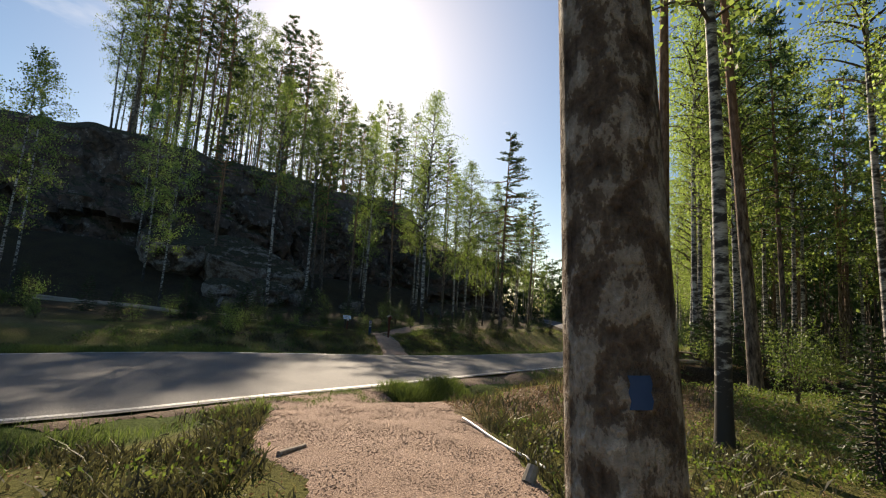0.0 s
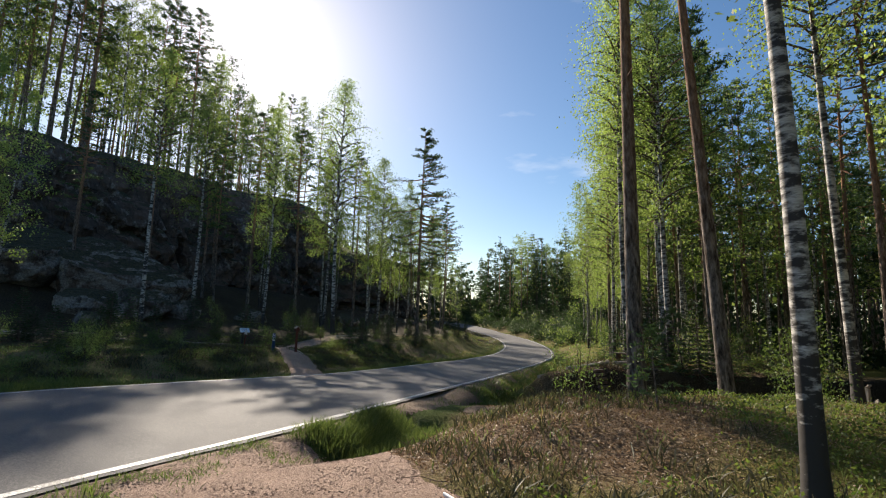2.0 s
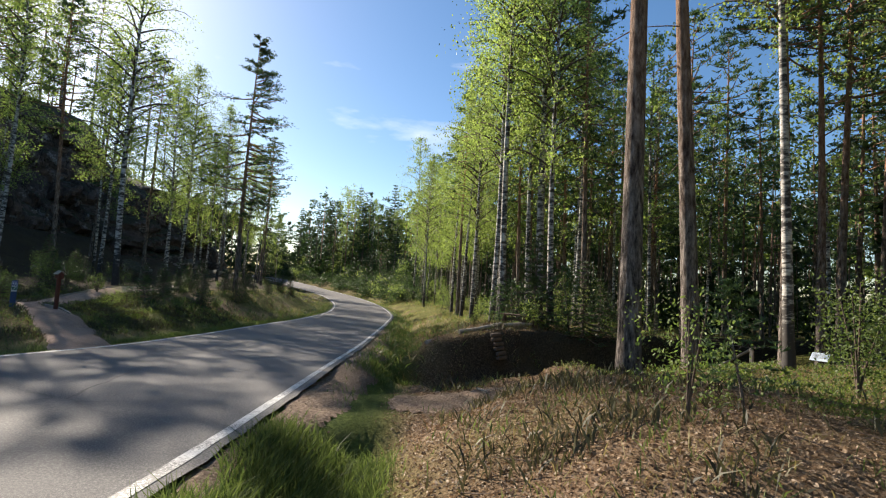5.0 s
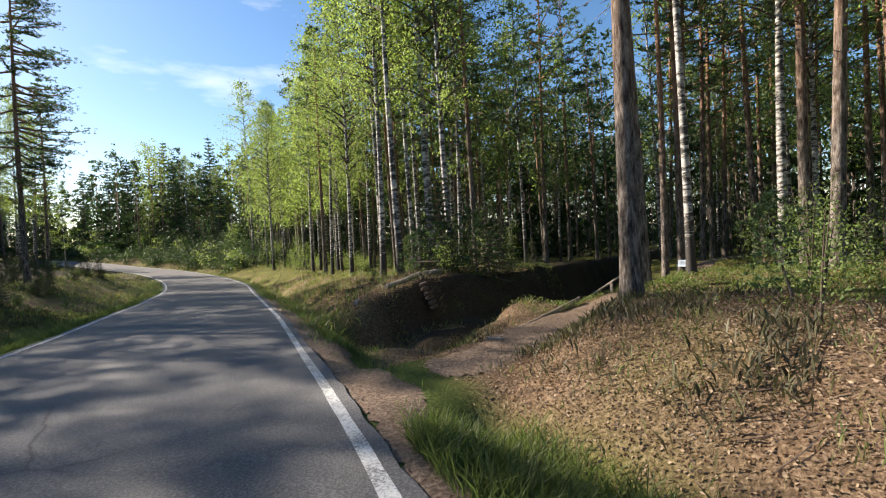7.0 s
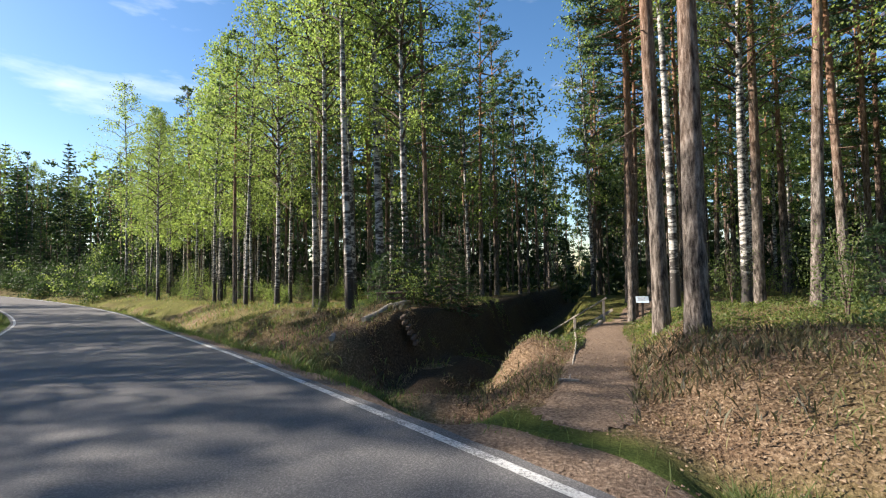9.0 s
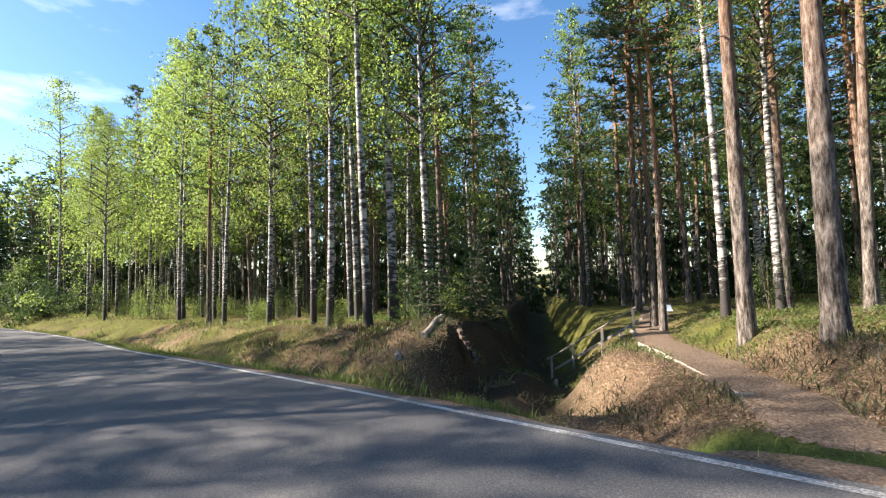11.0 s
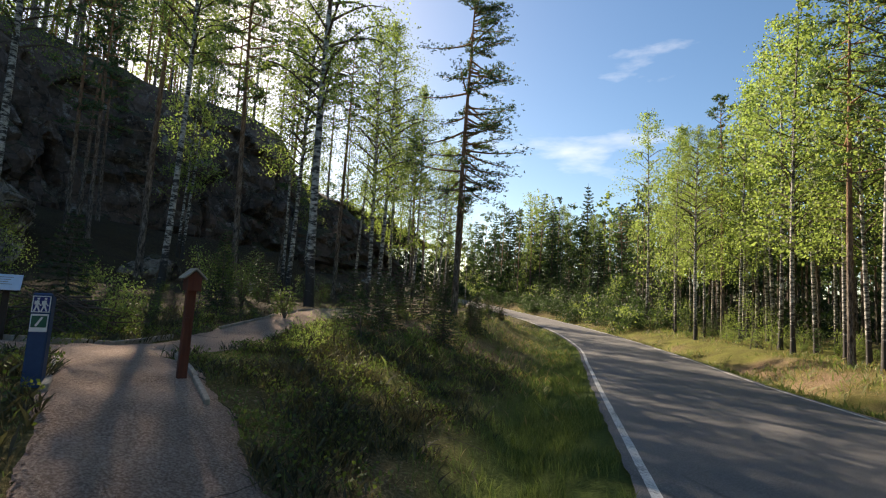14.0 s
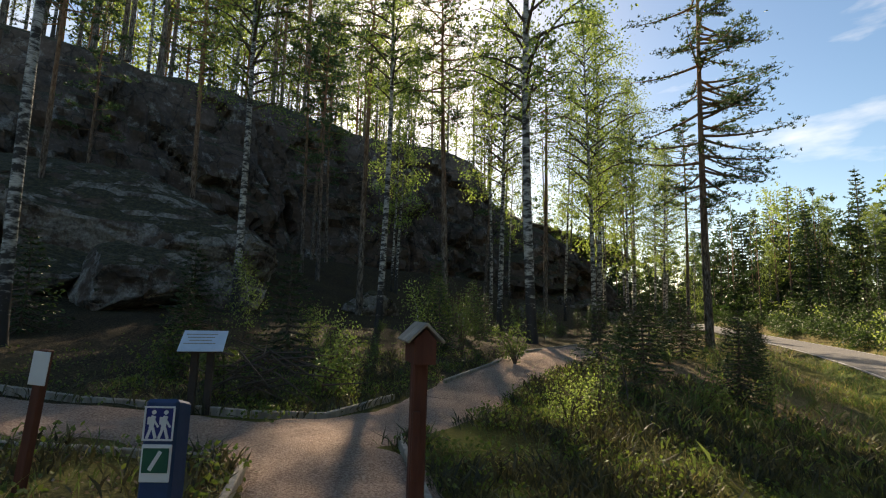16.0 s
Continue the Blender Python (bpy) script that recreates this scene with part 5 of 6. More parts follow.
for k in range(700):
    x, y = ry.uniform(9, 34), ry.uniform(17, 62)
    d = side_of(x, y)
    a, b = trench_ab(x, y)
    if not 6.2 < d < 16 or abs(b) < 2.4 or count > 95:
        continue
    count += 1
    sap([BUSH_LOW, BUSH_YEL, Y_SPRUCE, Y_BIRCH, BUSH_LOW, Y_PINE][ry.randint(6)], x, y, ry.uniform(0.6, 1.25))
for k in range(500):
    x, y = ry.uniform(-14, 12), ry.uniform(30, 72)
    d = side_of(x, y)
    if not -16 < d < -5.2 or count > 160 or left_shape(np.array([x]), np.array([y]))[0] > -0.3:
        continue
    count += 1
    sap([BUSH_LOW, Y_SPRUCE, Y_SPRUCE, JUNIPER, BUSH_LOW, ROWAN][ry.randint(6)], x, y, ry.uniform(0.45, 1.0))
for k in range(200):
    x, y = ry.uniform(-34, -4), ry.uniform(14, 34)
    d = side_of(x, y)
    if not -15 < d < -6 or count > 195 or x > -7.5:
        continue
    count += 1
    sap([BUSH_LOW, Y_SPRUCE, JUNIPER, BUSH_YEL][ry.randint(4)], x, y, ry.uniform(0.6, 1.2))
for k in range(60):
    x, y = ry.uniform(8, 20), ry.uniform(-4, 9)
    if count > 222 or math.hypot(x, y) < 7.5:
        continue
    count += 1
    sap([BUSH_LOW, Y_SPRUCE, Y_BIRCH, BUSH_YEL][ry.randint(4)], x, y, ry.uniform(0.6, 1.2))

for ob in PROTOS + YOUNG:
    drop_proto(ob)

# ---- rocks below the cliff ----
for x, y, size, seed in ((-18.5, 40.5, 4.6, 1.9), (-15.6, 41.5, 3.6, 4.4), (-22.5, 39.0, 4.0, 2.3), (-14.5, 36.5, 2.1, 1.2), (-12.6, 38.8, 1.5, 2.7), (-17, 35.5, 1.8, 3.4), (-9, 44.5, 1.3, 4.1), (-5.5, 46.5, 1.1, 5.9), (-20.5, 38.5, 2.0, 6.3), (3.5, 62.5, 1.2, 7.7), (6.0, 60.5, 0.8, 8.2), (-1.5, 55, 1.4, 9.6), (1.0, 38.6, 0.35, 3.3), (-15.5, 33, 1.0, 2.2)):
    boulder(x, y, size, seed)


# ---- posts and boards ----
def trail_post(x, y, rz):
    g = land1(x, y)
    e = empty("trail_marker_post", x, y, g, rz)
    H = 0.79
    bm = box_bm(0.135, 0.13, H + 0.3, pose(0, 0, (H - 0.3) / 2), 0.012)
    for v in bm.verts:
        if v.co.z > H - 0.05 and v.co.y > 0:
            v.co.z -= 0.03
    part("post", bm, M_BLUE, e)
    up = part("hiker_plate", box_bm(0.12, 0.008, 0.14, pose(0, -0.07, H - 0.095), 0.003), M_DARKBLUE, e, "dark blue plate with white hikers")
    rim = bmesh.new()
    for sx, sz, px, pz in ((0.125, 0.007, 0, 0.066), (0.125, 0.007, 0, -0.066), (0.007, 0.125, 0.059, 0), (0.007, 0.125, -0.059, 0)):
        bmesh.ops.create_cube(rim, size=1, matrix=pose(px, -0.0755, H - 0.095 + pz) @ Matrix.Diagonal((sx, 0.003, sz, 1)))
    part("border", rim, M_WHITE, up)
    for k, px in enumerate((-0.027, 0.022)):
        fig = bmesh.new()
        for sx, sz, ox, oz, tilt in ((0.018, 0.052, 0, 0.008, 8), (0.011, 0.046, -0.011, -0.036, 18), (0.011, 0.046, 0.011, -0.036, -18), (0.014, 0.030, -0.013, 0.014, 0), (0.008, 0.035, 0.016, 0.002, -35)):
            bmesh.ops.create_cube(fig, size=1, matrix=pose(px + ox, -0.0755, H - 0.098 + oz, 0, tilt, 0) @ Matrix.Diagonal((sx, 0.003, sz, 1)))
        bmesh.ops.create_cone(fig, cap_ends=True, segments=12, radius1=0.009, radius2=0.009, depth=0.003, matrix=pose(px + 0.004, -0.0755, H - 0.05, 90, 0, 0))
        part("pictogram", fig, M_WHITE, up)
    low = part("emblem_plate", box_bm(0.122, 0.008, 0.15, pose(0, -0.07, H - 0.255), 0.003), M_WHITE, e, "white plate with a green emblem")
    part("emblem", box_bm(0.105, 0.004, 0.098, pose(0, -0.0755, H - 0.243), 0.001), M_GREENSIGN, low)
    part("emblem_stroke", box_bm(0.016, 0.003, 0.085, pose(0.0, -0.079, H - 0.243, 0, 28, 0), 0.001), M_WHITE, low)
    return tagged(e, "blue square trail marker post with hiker plates", "signpost")


trail_post(-3.64, 24.97, 12)


def register_post(x, y, rz):
    g = land1(x, y)
    e = empty("register_box_post", x, y, g, rz)
    H = 1.17
    part("post", box_bm(0.10, 0.095, H + 0.3, pose(0, 0, (H - 0.3) / 2), 0.01), M_REDWOOD, e)
    part("batten", box_bm(0.05, 0.02, 0.42, pose(-0.02, -0.056, 0.5), 0.004), M_REDWOOD, e)
    box = bmesh.new()
    prof = [(-0.07, 0), (0.07, 0), (0.07, 0.15), (0, 0.22), (-0.07, 0.15)]
    a = [box.verts.new((px, -0.16, H - 0.16 + pz)) for px, pz in prof]
    b = [box.verts.new((px, 0.14, H - 0.16 + pz)) for px, pz in prof]
    box.faces.new(a[::-1])
    box.faces.new(b)
    for k in range(5):
        box.faces.new((a[k], a[(k + 1) % 5], b[(k + 1) % 5], b[k]))
    bmesh.ops.recalc_face_normals(box, faces=box.faces)
    part("box", box, M_REDWOOD, e)
    for sgn in (-1, 1):
        part("roof_board", box_bm(0.17, 0.36, 0.018, pose(sgn * 0.058, -0.01, H + 0.036, 0, sgn * 44, 0), 0.004), M_GREYWOOD, e, "weathered grey roof board")
    return tagged(e, "red-brown wooden post with small roofed box", "trail register")


register_post(-2.78, 26.15, 24)


def lectern_board(x, y, rz, name, label, post_mat, w=0.56, h=0.70, posts=2):
    g = land1(x, y)
    e = empty(name, x, y, g, rz)
    for k in range(posts):
        px = (k - (posts - 1) / 2) * 0.16
        part("post", box_bm(0.075, 0.075, h + 0.2, pose(px, 0.03, (h - 0.26) / 2), 0.006), post_mat, e)
    part("back_board", box_bm(w - 0.02, 0.3, 0.03, pose(0, 0, h - 0.02, 38, 0, 0), 0.004), post_mat, e)
    sheet = part("panel", box_bm(w, 0.34, 0.012, pose(0, -0.015, h + 0.003, 38, 0, 0), 0.003), M_BOARDTOP, e, "pale glossy information sheet")
    for k in range(4):
        part("text_bar", box_bm(w * (0.7 - 0.1 * (k % 3)), 0.012, 0.002, pose(-0.03, -0.015, h + 0.003, 38, 0, 0) @ pose(0, 0.10 - 0.05 * k, 0.0075), 0), M_GREYWOOD, sheet)
    return tagged(e, label, "information board")


lectern_board(-5.62, 27.95, 24, "information_board", "slanted information board on dark wooden posts", M_DARKMETAL, 0.46, 0.80)
lectern_board(15.9, 12.28, -86, "trench_sign", "small white information sign on a dark post", M_DARKMETAL, 0.42, 0.7, 1)


def stake(x, y, rz):
    e = empty("marker_stake", x, y, land1(x, y), rz)
    part("stake", box_bm(0.06, 0.05, 1.1, pose(0.0, 0, 0.3, 0, 4, 0), 0.006), M_REDWOOD, e)
    part("tag", box_bm(0.11, 0.006, 0.2, pose(0.035, -0.032, 0.74, 0, 4, 0), 0.002), M_WHITE, e, "white paper notice")
    return tagged(e, "thin brown marker stake with white notice", "stake")


stake(-5.05, 25.6, 6)


def plank(a, b, w, h, mat, label, name="edging_board", lift=0.0, roll=0.0, ends=None):
    """A board from a to b, lying on the land at both ends."""
    za, zb = ends or (land1(*a) + lift, land1(*b) + lift)
    va, vb = Vector((*a, za)), Vector((*b, zb))
    length = (vb - va).length
    bm = box_bm(length, w, h, None, 0.008)
    bmesh.ops.subdivide_edges(bm, edges=[ed for ed in bm.edges if abs((ed.verts[0].co - ed.verts[1].co).x) > length * 0.6], cuts=5)
    for v in bm.verts:
        v.co.y += 0.012 * noise.noise(Vector((v.co.x * 1.5, a[0], a[1])))
        v.co.z += 0.012 * noise.noise(Vector((v.co.x * 1.7, a[1], a[0] + 9)))
    me = bpy.data.meshes.new(name)
    bm.to_mesh(me)
    bm.free()
    me.materials.append(mat)
    ob = new(name, me)
    ob.matrix_world = Matrix.Translation((va + vb) / 2) @ (vb - va).to_track_quat('X', 'Z').to_matrix().to_4x4() @ pose(0, 0, 0, roll)
    return tagged(ob, label, "board", "timber path edging")


EDGING = "weathered timber edging board along the gravel path"
for a, b in (((-4.2, 26.55), (-3.45, 24.75)), ((-3.35, 28.0), (-2.62, 26.1)), ((-2.62, 26.05), (-2.3, 25.2)), ((-9.5, 28.15), (-7.2, 28.0)), ((-7.15, 28.0), (-5.1, 28.05)), ((-5.05, 28.05), (-4.35, 28.6)), ((-4.4, 28.65), (-4.0, 30.2)),
             ((-3.4, 31.4), (-2.0, 34.6)), ((-1.95, 34.7), (-0.4, 38)), ((-9.5, 26.4), (-6.6, 26.35)), ((-6.5, 26.35), (-4.4, 26.6))):
    plank(a, b, 0.055, 0.11, M_GREYWOOD, EDGING, lift=0.03)
for a, b, ends in (((4.72, 13.3), (6.9, 13.5), (-0.45, -0.47)), ((6.92, 13.5), (8.4, 13.66), (-0.46, -0.47)), ((8.42, 13.66), (10.2, 13.9), (-0.46, -0.5))):
    plank(a, b, 0.03, 0.13, M_GREYWOOD, "pale weathered board holding the path edge", ends=ends)
plank((4.70, 13.16), (4.70, 13.46), 0.03, 0.2, M_GREYWOOD, "short pale board closing the end of the path edge", ends=(-0.47, -0.47))


def round_log(a, b, r, mat, label, name, group="", lift=0.0, za=None, zb=None):
    va = Vector((*a, (land1(*a) if za is None else za) + lift))
    vb = Vector((*b, (land1(*b) if zb is None else zb) + lift))
    s = np.linspace(0, 1, 9)
    path = np.array([va.lerp(vb, float(k)) for k in s]) - np.array(va)
    path[:, 2] += 0.03 * np.sin(s * 7 + a[0]) * min(1, (vb - va).length * 0.2)
    v, f = tube(path, np.linspace(r, r * 0.85, 9), 10)
    f += [tuple(range(9, -1, -1)), tuple(range(80, 90))]
    ob = mesh_ob(name, v, f, mat, smooth=False)
    ob.location = va
    return tagged(ob, label, "log", group)


round_log((1.13, 6.37), (1.95, 4.3), 0.017, M_WHITE, "thin whitish pole lying beside the gravel", "pole", lift=0.045)
round_log((-0.78, 4.15), (-0.62, 4.5), 0.035, M_GREYWOOD, "short weathered log edging the gravel", "edging_log", lift=0.03)
round_log((1.72, 3.95), (1.78, 4.02), 0.07, M_GREYWOOD, "low sawn stump at the gravel edge", "stump", lift=0.0, zb=land1(1.78, 4.02) + 0.14)
for k, (a, b) in enumerate((((-22, 24), (-14.5, 25.5)), ((-21, 23.2), (-13, 24.6)))):
    round_log(a, b, 0.09, M_GREYWOOD, "fallen grey log lying below the cliff", "fallen_log", "fallen logs", lift=0.12)


def handrail():
    e = empty("handrail", 14.67, 13.5, 0)
    top, bot = Vector((0, 0, 0.04)), Vector((0.82, 2.8, -1.74))
    for k, f in enumerate((0.0, 0.36, 0.72, 1.0)):
        p = top.lerp(bot, f)
        g = land1(14.67 + p.x, 13.5 + p.y)
        part("post", box_bm(0.09, 0.09, p.z - g + 0.25, pose(p.x, p.y, (p.z + g - 0.25) / 2 + 0.02), 0.008), M_GREYWOOD, e)
    way = bot - top
    m = Matrix.Translation(top.lerp(bot, 0.5)) @ way.to_track_quat('X', 'Z').to_matrix().to_4x4()
    part("top_rail", box_bm(way.length + 0.3, 0.09, 0.05, m @ pose(0, 0.0, 0.05), 0.01), M_GREYWOOD, e)
    part("mid_rail", box_bm(way.length + 0.2, 0.04, 0.09, m @ pose(0, -0.06, -0.38), 0.008), M_GREYWOOD, e)
    return tagged(e, "weathered grey wooden handrail down to the trench", "handrail")


handrail()


def steps():
    e = empty("trench_steps", 13.9, 13.4, 0)
    for k in range(8):
        y = 13.6 + 0.36 * k
        z = land1(14.0, y) + 0.02
        s = np.linspace(-0.65, 0.65, 5)
        v, f = tube(np.c_[s, 0 * s + (y - 13.4), 0 * s + z], [0.07] * 5, 8)
        mesh_ob("step_log", v, f + [tuple(range(7, -1, -1)), tuple(range(32, 40))], M_GREYWOOD, e)
    return tagged(e, "round log steps down into the trench", "steps")


steps()


def bench(x, y, rz):
    g = land1(x, y)
    e = empty("log_bench", x, y, g, rz)
    for k in (-0.09, 0.09):
        part("seat_plank", box_bm(0.95, 0.14, 0.05, pose(0, k * 0.85, 0.34), 0.01), M_TWIG, e)
    for k in (-0.37, 0.37):
        part("leg", box_bm(0.09, 0.24, 0.48, pose(k, 0, 0.09), 0.012), M_TWIG, e)
    part("stretcher", box_bm(0.74, 0.06, 0.06, pose(0, 0, 0.17), 0.008), M_TWIG, e)
    return tagged(e, "dark weathered log bench above the trench", "bench")


bench(10.8, 19.55, -62)
for a, b in (((6.9, 19.0), (10.4, 20.6)), ((7.9, 18.75), (9.7, 18.95)), ((9.9, 19.0), (11.4, 19.2))):
    round_log(a, b, 0.07, M_GREYWOOD, "weathered timber lying at the trench corner", "timber", "trench timbers", lift=0.05)


def crib():
    e = empty("trench_revetment", 8.85, 18.0, 0)
    for k in range(6):
        z = land1(8.9, 18.9) - 0.12 - 0.13 * k
        part("log", box_bm(0.5, 0.11, 0.1, pose(0, 0.12 - 0.075 * k + 0.03 * (k % 2), z, 0, 0, 20), 0.02), M_TWIG, e)
    return tagged(e, "stacked short logs shoring the trench corner", "revetment")


crib()


# ---- ground cover ----
def scatter(n, x0, x1, y0, y1, chance, seed):
    rg = np.random.RandomState(seed)
    x, y = rg.uniform(x0, x1, n), rg.uniform(y0, y1, n)
    keep = rg.rand(n) < chance(x, y)
    return x[keep], y[keep], rg


def bare(x, y):
    """1 on road, gravel and paths."""
    _, d, _ = road_coords(x, y)
    on = np.abs(d) < HALF + 0.22
    on |= pad_shape(x, y) > 0.0
    on |= left_shape(x, y) > 0.05
    on |= right_shape(x, y) > 0.1
    a, b = trench_ab(x, y)
    wall = (a > -0.6) & (np.abs(b - 0.9 * sstep(8, 3, a)) < 1.6)
    on |= wall & (vnoise(x, y, 0.5) < 0.16)
    return on


def blades(name, x, y, rg, h0, h1, w, mat, label, category, lean=0.35, base=0.0):
    n = len(x)
    z = land(x, y) - 0.01 + base
    h = rg.uniform(h0, h1, n)
    th = rg.rand(n) * 6.283
    side = np.c_[np.cos(th), np.sin(th), 0 * th]
    tip = np.c_[rg.normal(size=n) * lean, rg.normal(size=n) * lean, 1 + 0 * th] * h[:, None]
    p = np.c_[x, y, z]
    ww = (w * (0.6 + 0.8 * rg.rand(n)))[:, None]
    mid = tip * np.array([0.38, 0.38, 0.6])
    q = np.stack([p, p + mid + side * ww * 0.5, p + tip, p + mid - side * ww * 0.5], 1)
    return tagged(new(name, quads_mesh(name, q, mat)), label, category, kind="stuff")


def edge_dist(x, y):
    _, d, _ = road_coords(x, y)
    return d - HALF, -d - HALF


def clumped(chance, scale, sharp=3.0):
    return lambda x, y: np.clip(chance(x, y) * np.clip(0.35 + sharp * vnoise(x, y, scale), 0, 1.6), 0, 1)


def band(n, lo, hi, side, k0, k1, seed):
    """Random points in a band beside the road between two distances from the edge line."""
    rg = np.random.RandomState(seed)
    run = np.r_[0, np.cumsum(np.linalg.norm(np.diff(ROAD[:, :2], axis=0), axis=1))]
    s = run[k0] + (run[k1] - run[k0]) * rg.rand(n)
    k = np.clip(np.searchsorted(run, s) - 1, 0, len(ROAD) - 2)
    f = ((s - run[k]) / (run[k + 1] - run[k]))[:, None]
    c = ROAD[k, :2] * (1 - f) + ROAD[k + 1, :2] * f
    nn = _nor[k] * (1 - f) + _nor[k + 1] * f
    r = rg.uniform(lo, hi, n)
    p = c + side * nn * (_half[k] + r)[:, None]
    return p[:, 0], p[:, 1], r, rg


K0, K1 = int(np.argmin(np.abs(_edge[:, 1] - 3))), int(np.argmin(np.abs(_edge[:, 1] - 40)))
xs, ys = [], []
for n, lo, hi, side, peak, wide, seed in ((130000, 0.3, 2.1, 1, 1.0, 0.45, 101), (230000, 0.2, 3.4, -1, 0.75, 0.85, 111)):
    x, y, r, rg = band(n, lo, hi, side, K0, K1, seed)
    keep = rg.rand(n) < np.exp(-((r - peak) / wide) ** 2) * np.clip(0.42 + 2.6 * vnoise(x, y, 0.4) + 1.2 * vnoise(x, y, 1.3), 0, 1)
    keep &= ~bare(x, y)
    keep &= ~((side > 0) & (np.abs(y - 13.6) < 2.0) & (rg.rand(n) < 0.93))
    keep &= (np.hypot(x, y - 18) < 16) | (rg.rand(n) < 0.45)
    xs.append(x[keep])
    ys.append(y[keep])
ka, kb = int(np.argmin(np.abs(_edge[:, 1] - 4.5))), int(np.argmin(np.abs(_edge[:, 1] - 12.2)))
x, y, r, rg2 = band(60000, 0.35, 1.75, 1, ka, kb, 131)
keep = (rg2.rand(len(x)) < np.clip(0.75 + 1.6 * vnoise(x, y, 0.5), 0, 1) * sstep(1.75, 1.2, r) * sstep(9.0, 10.2, y) * sstep(12.2, 11.4, y)) & ~bare(x, y)
blades("tall_verge_grass", x[keep], y[keep], rg2, 0.10, 0.30, 0.011, M_GRASS, "tall fresh green grass in the roadside ditch", "grass", 0.45)
blades("roadside_grass", np.concatenate(xs), np.concatenate(ys), rg, 0.06, 0.21, 0.010, M_GRASS, "lush green roadside grass", "grass")


# rank verge growth along the farther stretches
xs, ys = [], []
KF = int(np.argmin(np.abs(_edge[:, 1] - 80)))
for n, lo, hi, side, k0, seed in ((26000, 0.5, 6.5, 1, int(np.argmin(np.abs(_edge[:, 1] - 18))), 121), (16000, 0.4, 6.0, -1, int(np.argmin(np.abs(_edge[:, 1] - 24))), 122)):
    x, y, r, rg = band(n, lo, hi, side, k0, KF, seed)
    keep = (rg.rand(n) < np.clip(0.45 + 1.8 * vnoise(x, y, 1.6), 0, 1)) & ~bare(x, y)
    xs.append(x[keep])
    ys.append(y[keep])
xs, ys = np.concatenate(xs), np.concatenate(ys)
half = len(xs) // 2
pick = np.random.RandomState(5).permutation(len(xs))
blades("verge_growth", xs[pick[:half]], ys[pick[:half]], np.random.RandomState(6), 0.1, 0.34, 0.035, M_GRASS, "rank green verge growth along the road", "grass", 0.6)
blades("dry_verge_grass", xs[pick[half:]], ys[pick[half:]], np.random.RandomState(7), 0.08, 0.28, 0.03, M_DRYGRASS, "dry straw-coloured verge grass along the road", "grass", 0.7)


def bank_chance(x, y):
    r, l = edge_dist(x, y)
    near_r = sstep(1.6, 3.0, r) * sstep(16, 9, r)
    near_l = sstep(1.4, 2.6, l) * sstep(14, 9, l)
    start = sstep(8.5, 6.5, y + 0.35 * x)
    return 0.6 * (near_r * 0.5 * (1 - 0.6 * start) + 0.5 * near_l) * (~bare(x, y))


x, y, rg = scatter(300000, -9, 18, -1, 33, clumped(bank_chance, 0.6, 2.6), 102)
blades("meadow_grass", x, y, rg, 0.05, 0.18, 0.012, M_GRASS, "thin green grass on the forest floor", "grass", 0.5)
x, y, rg = scatter(230000, -9, 18, -1, 33, clumped(bank_chance, 0.5, 2.4), 103)
blades("dry_grass", x, y, rg, 0.05, 0.18, 0.010, M_DRYGRASS, "straw-coloured dry grass tufts", "grass", 0.7)


def heath_chance(x, y):
    r, l = edge_dist(x, y)
    start = sstep(0.6, 1.4, r) * sstep(8.5, 6.5, y + 0.35 * x)
    mound = 0.35 * sstep(1.8, 3.2, r) * sstep(8, 4, r)
    left = 0.9 * sstep(1.6, 2.8, l) * sstep(12, 6, l)
    return (start + mound + left) * (~bare(x, y))


x, y, rg = scatter(480000, -9, 12, 0, 34, clumped(heath_chance, 0.55, 2.8), 104)
blades("heather", x, y, rg, 0.06, 0.22, 0.022, M_HEATHER, "brown-green heather and lingonberry sprigs", "heather", 0.55)


def low_leaves(name, x, y, rg, h, size, mat, label, category, per=4):
    n = len(x)
    xx, yy = np.repeat(x, per) + rg.normal(size=n * per) * 0.05, np.repeat(y, per) + rg.normal(size=n * per) * 0.05
    zz = land(xx, yy) + rg.rand(n * per) * h
    q = leaf_quads(np.c_[xx, yy, zz], size, size * 0.65, rg, None)
    return tagged(new(name, quads_mesh(name, q, mat)), label, category, kind="stuff")


def berry_chance(x, y):
    r, l = edge_dist(x, y)
    right = sstep(5.0, 7.0, r + 2.0 * vnoise(x, y, 2.5)) * sstep(19, 12, r) + 0.5 * sstep(0.5, 1.5, r) * sstep(9.0, 7.0, y + 0.35 * x) * sstep(0.0, 0.15, vnoise(x, y, 1.2))
    left = 1.0 * sstep(1.8, 3.2, l) * sstep(15, 9, l)
    return (right + left) * (~bare(x, y))


x, y, rg = scatter(130000, -11, 19, -4, 34, clumped(berry_chance, 0.5, 2.4), 105)
low_leaves("bilberry_carpet", x, y, rg, 0.16, 0.05, M_BERRY, "yellow-green bilberry and moss carpet", "undergrowth", 4)


def litter_chance(x, y):
    r, l = edge_dist(x, y)
    return (0.95 * sstep(1.3, 2.2, r) * np.maximum(sstep(9, 5, r), 0.8 * (np.abs(y - 17) < 4.5) * (x < 16)) * sstep(6, 8, y) + 0.12 * sstep(1.5, 3, r) + 0.16 * sstep(1.6, 3, l) * sstep(12, 8, l)) * (~bare(x, y) + 0.3 * (right_shape(x, y) > 0.1))


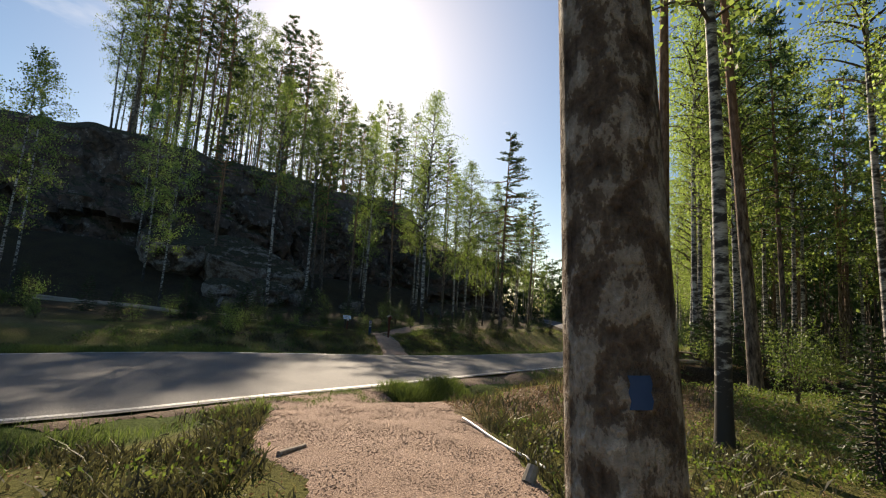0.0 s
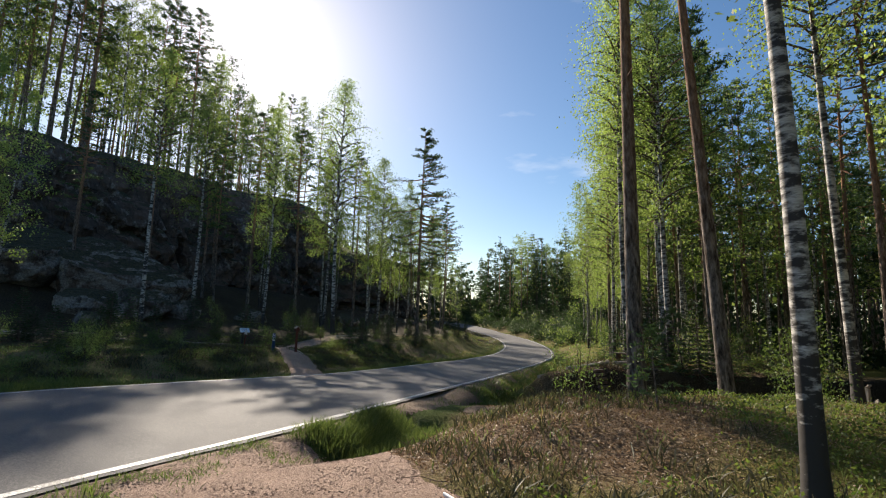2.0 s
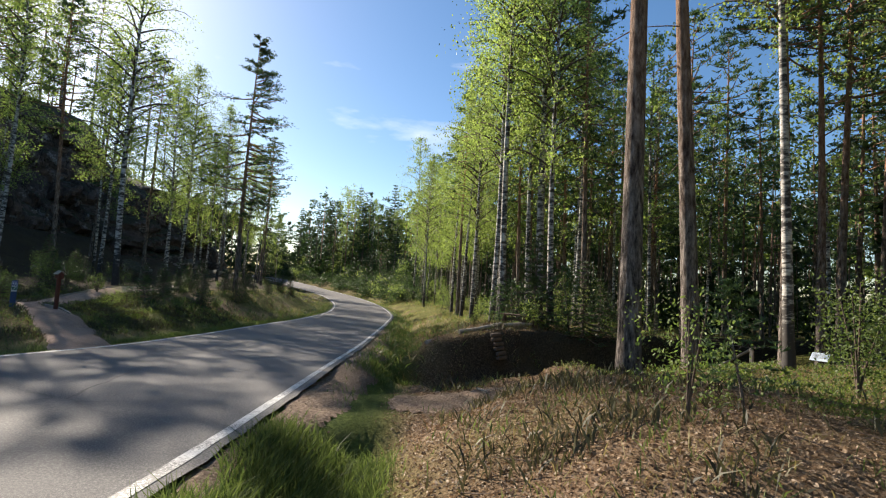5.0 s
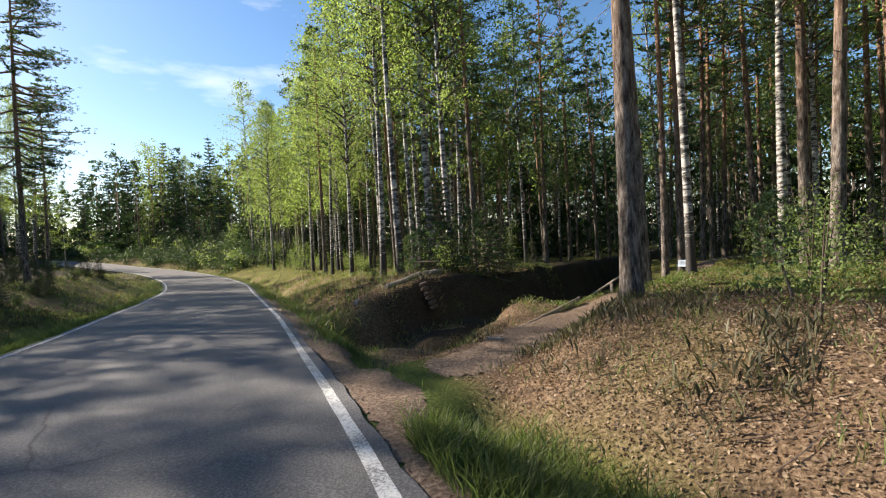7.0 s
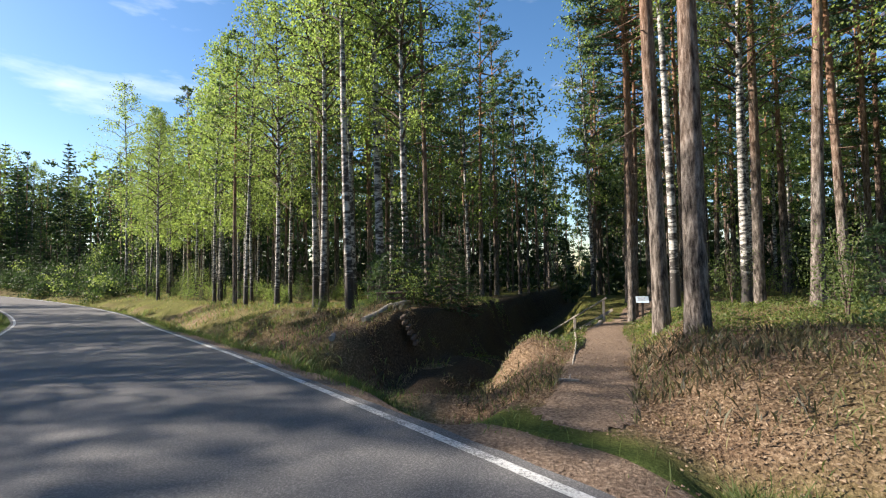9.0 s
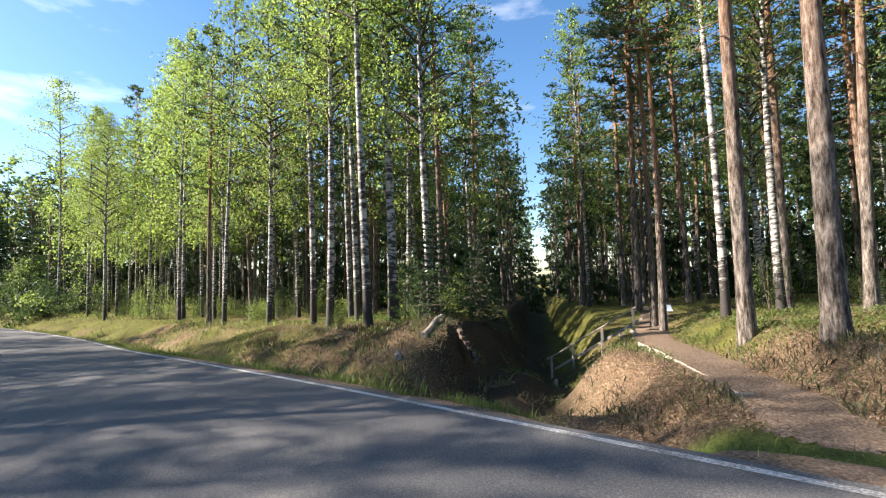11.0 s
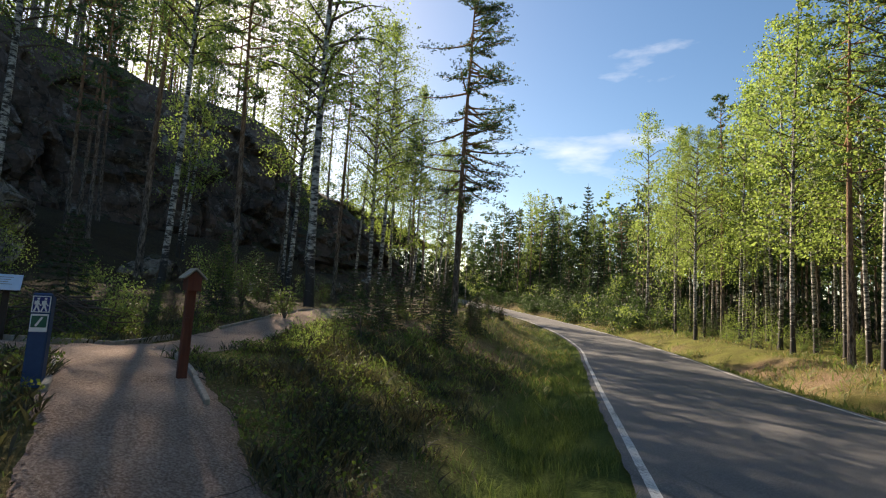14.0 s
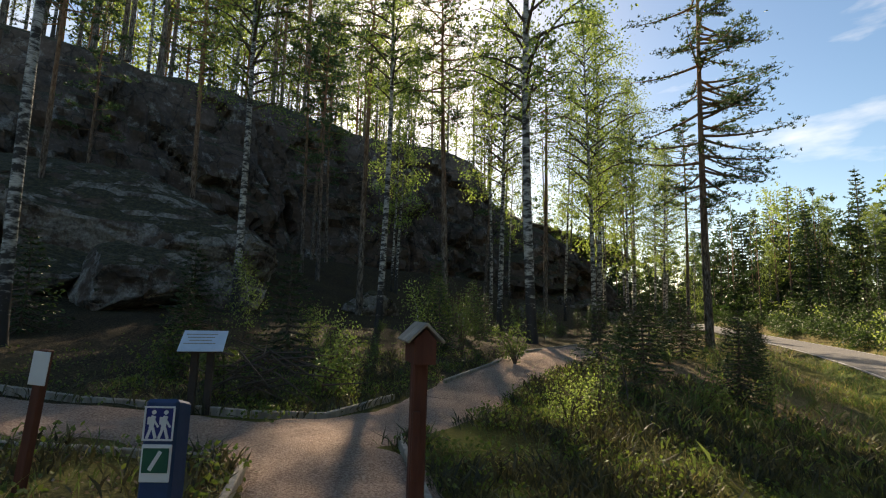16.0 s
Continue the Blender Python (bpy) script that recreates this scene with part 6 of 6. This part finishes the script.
x, y, rg = scatter(560000, -6, 19, 2, 27, litter_chance, 106)
z = land(x, y) + 0.006 + 0.014 * rg.rand(len(x))
u = rg.normal(size=(len(x), 3)) * np.array([1, 1, 0.28])
q = leaf_quads(np.c_[x, y, z], 0.038, 0.02, rg, u * 5)
tagged(new("leaf_litter", quads_mesh("leaf_litter", q, M_LITTER)), "pale dry fallen leaves on bare soil", "leaf litter", kind="stuff")


def stones(name, x, y, rg, s0, s1, mat, label):
    """Many small angular stones."""
    n = len(x)
    base = np.array([(1, 0, 0), (0, 1, 0), (-1, 0, 0), (0, -1, 0), (0, 0, 0.4), (0, 0, -0.7)], float)
    tri = np.array([(0, 1, 4), (1, 2, 4), (2, 3, 4), (3, 0, 4), (1, 0, 5), (2, 1, 5), (3, 2, 5), (0, 3, 5)])
    s = rg.uniform(s0, s1, n) ** 1.0
    th = rg.rand(n) * 6.283
    c, sn = np.cos(th), np.sin(th)
    v = base[None] * (0.7 + 0.6 * rg.rand(n, 6, 1)) * s[:, None, None]
    v = np.stack([v[..., 0] * c[:, None] - v[..., 1] * sn[:, None], v[..., 0] * sn[:, None] + v[..., 1] * c[:, None], v[..., 2]], -1)
    v += np.c_[x, y, land(x, y) + 0.022][:, None]
    faces = (tri[None] + 6 * np.arange(n)[:, None, None]).reshape(-1, 3)
    return tagged(mesh_ob(name, v.reshape(-1, 3), faces, mat), label, "gravel", kind="stuff")


on_gravel = lambda x, y: ((pad_shape(x, y) > 0.03) | (left_shape(x, y) > 0.08)) * 1.0
x, y, rg = scatter(110000, -4.5, 2.5, 2, 28, on_gravel, 107)
stones("gravel_stones", x, y, rg, 0.004, 0.015, M_GRAVEL, "small reddish gravel stones on the path")
on_soil = lambda x, y: 0.7 * (right_shape(x, y) > 0.1) + (np.abs(edge_dist(x, y)[0] - 0.5) < 0.4) * 0.5 + 0.04 * (edge_dist(x, y)[0] > 0.6) * (~bare(x, y))
x, y, rg = scatter(30000, -3, 11, 6, 24, on_soil, 108)
stones("shoulder_stones", x, y, rg, 0.006, 0.022, M_SOIL, "loose stones on the road shoulder")


def twigs(n, seed):
    rg = np.random.RandomState(seed)
    tubes = []
    while len(tubes) < n:
        x, y = rg.uniform(-6, 12), rg.uniform(1, 32)
        r, l = edge_dist(np.array([x]), np.array([y]))
        if max(r[0], l[0]) < 1.6 or bare(np.array([x]), np.array([y]))[0]:
            continue
        th, ln = rg.rand() * 6.283, rg.uniform(0.15, 0.8)
        s = np.linspace(0, 1, 4)
        px, py = x + math.cos(th) * ln * s + 0.03 * rg.normal(size=4), y + math.sin(th) * ln * s + 0.03 * rg.normal(size=4)
        tubes.append(tube(np.c_[px, py, land(px, py) + 0.015 + 0.03 * rg.rand(4)], np.linspace(0.005, 0.002, 4), 4))
    return tagged(mesh_ob("fallen_twigs", *join_tubes(tubes), M_TWIG), "thin fallen twigs on the forest floor", "twigs", kind="stuff")


twigs(420, 109)
# sparse low green creeping over the pull-in next to the road
x, y, rg = scatter(60000, -3.5, 2.6, 4, 10.5, lambda x, y: (pad_shape(x, y) > -0.1) * sstep(1.5, 0.1, edge_dist(x, y)[0]) * np.clip(0.25 + 2.2 * vnoise(x, y, 0.35), 0, 0.9), 141)
blades("pull_in_grass", x, y, rg, 0.02, 0.075, 0.010, M_GRASS, "short sparse grass on the gravel by the road", "grass", 0.8, 0.02)


def brush_pile(x, y):
    rg = np.random.RandomState(3)
    tubes = []
    g = land1(x, y)
    for k in range(46):
        th, ln = rg.normal() * 0.5 + (0 if k % 2 else 3.14), rg.uniform(0.5, 1.1)
        a = np.array([x + rg.normal() * 0.3, y + rg.normal() * 0.15, g + rg.uniform(0.25, 0.75)])
        s = np.linspace(0, 1, 4)[:, None]
        tubes.append(tube(a + s * np.array([math.cos(th) * ln, math.sin(th) * ln * 0.5, rg.uniform(-0.6, 0.25)]), np.linspace(0.014, 0.004, 4), 4))
    return tagged(mesh_ob("brushwood_pile", *join_tubes(tubes), M_TWIG), "loose pile of dry brushwood behind the board", "brushwood", kind="stuff")


brush_pile(-5.5, 29.0)
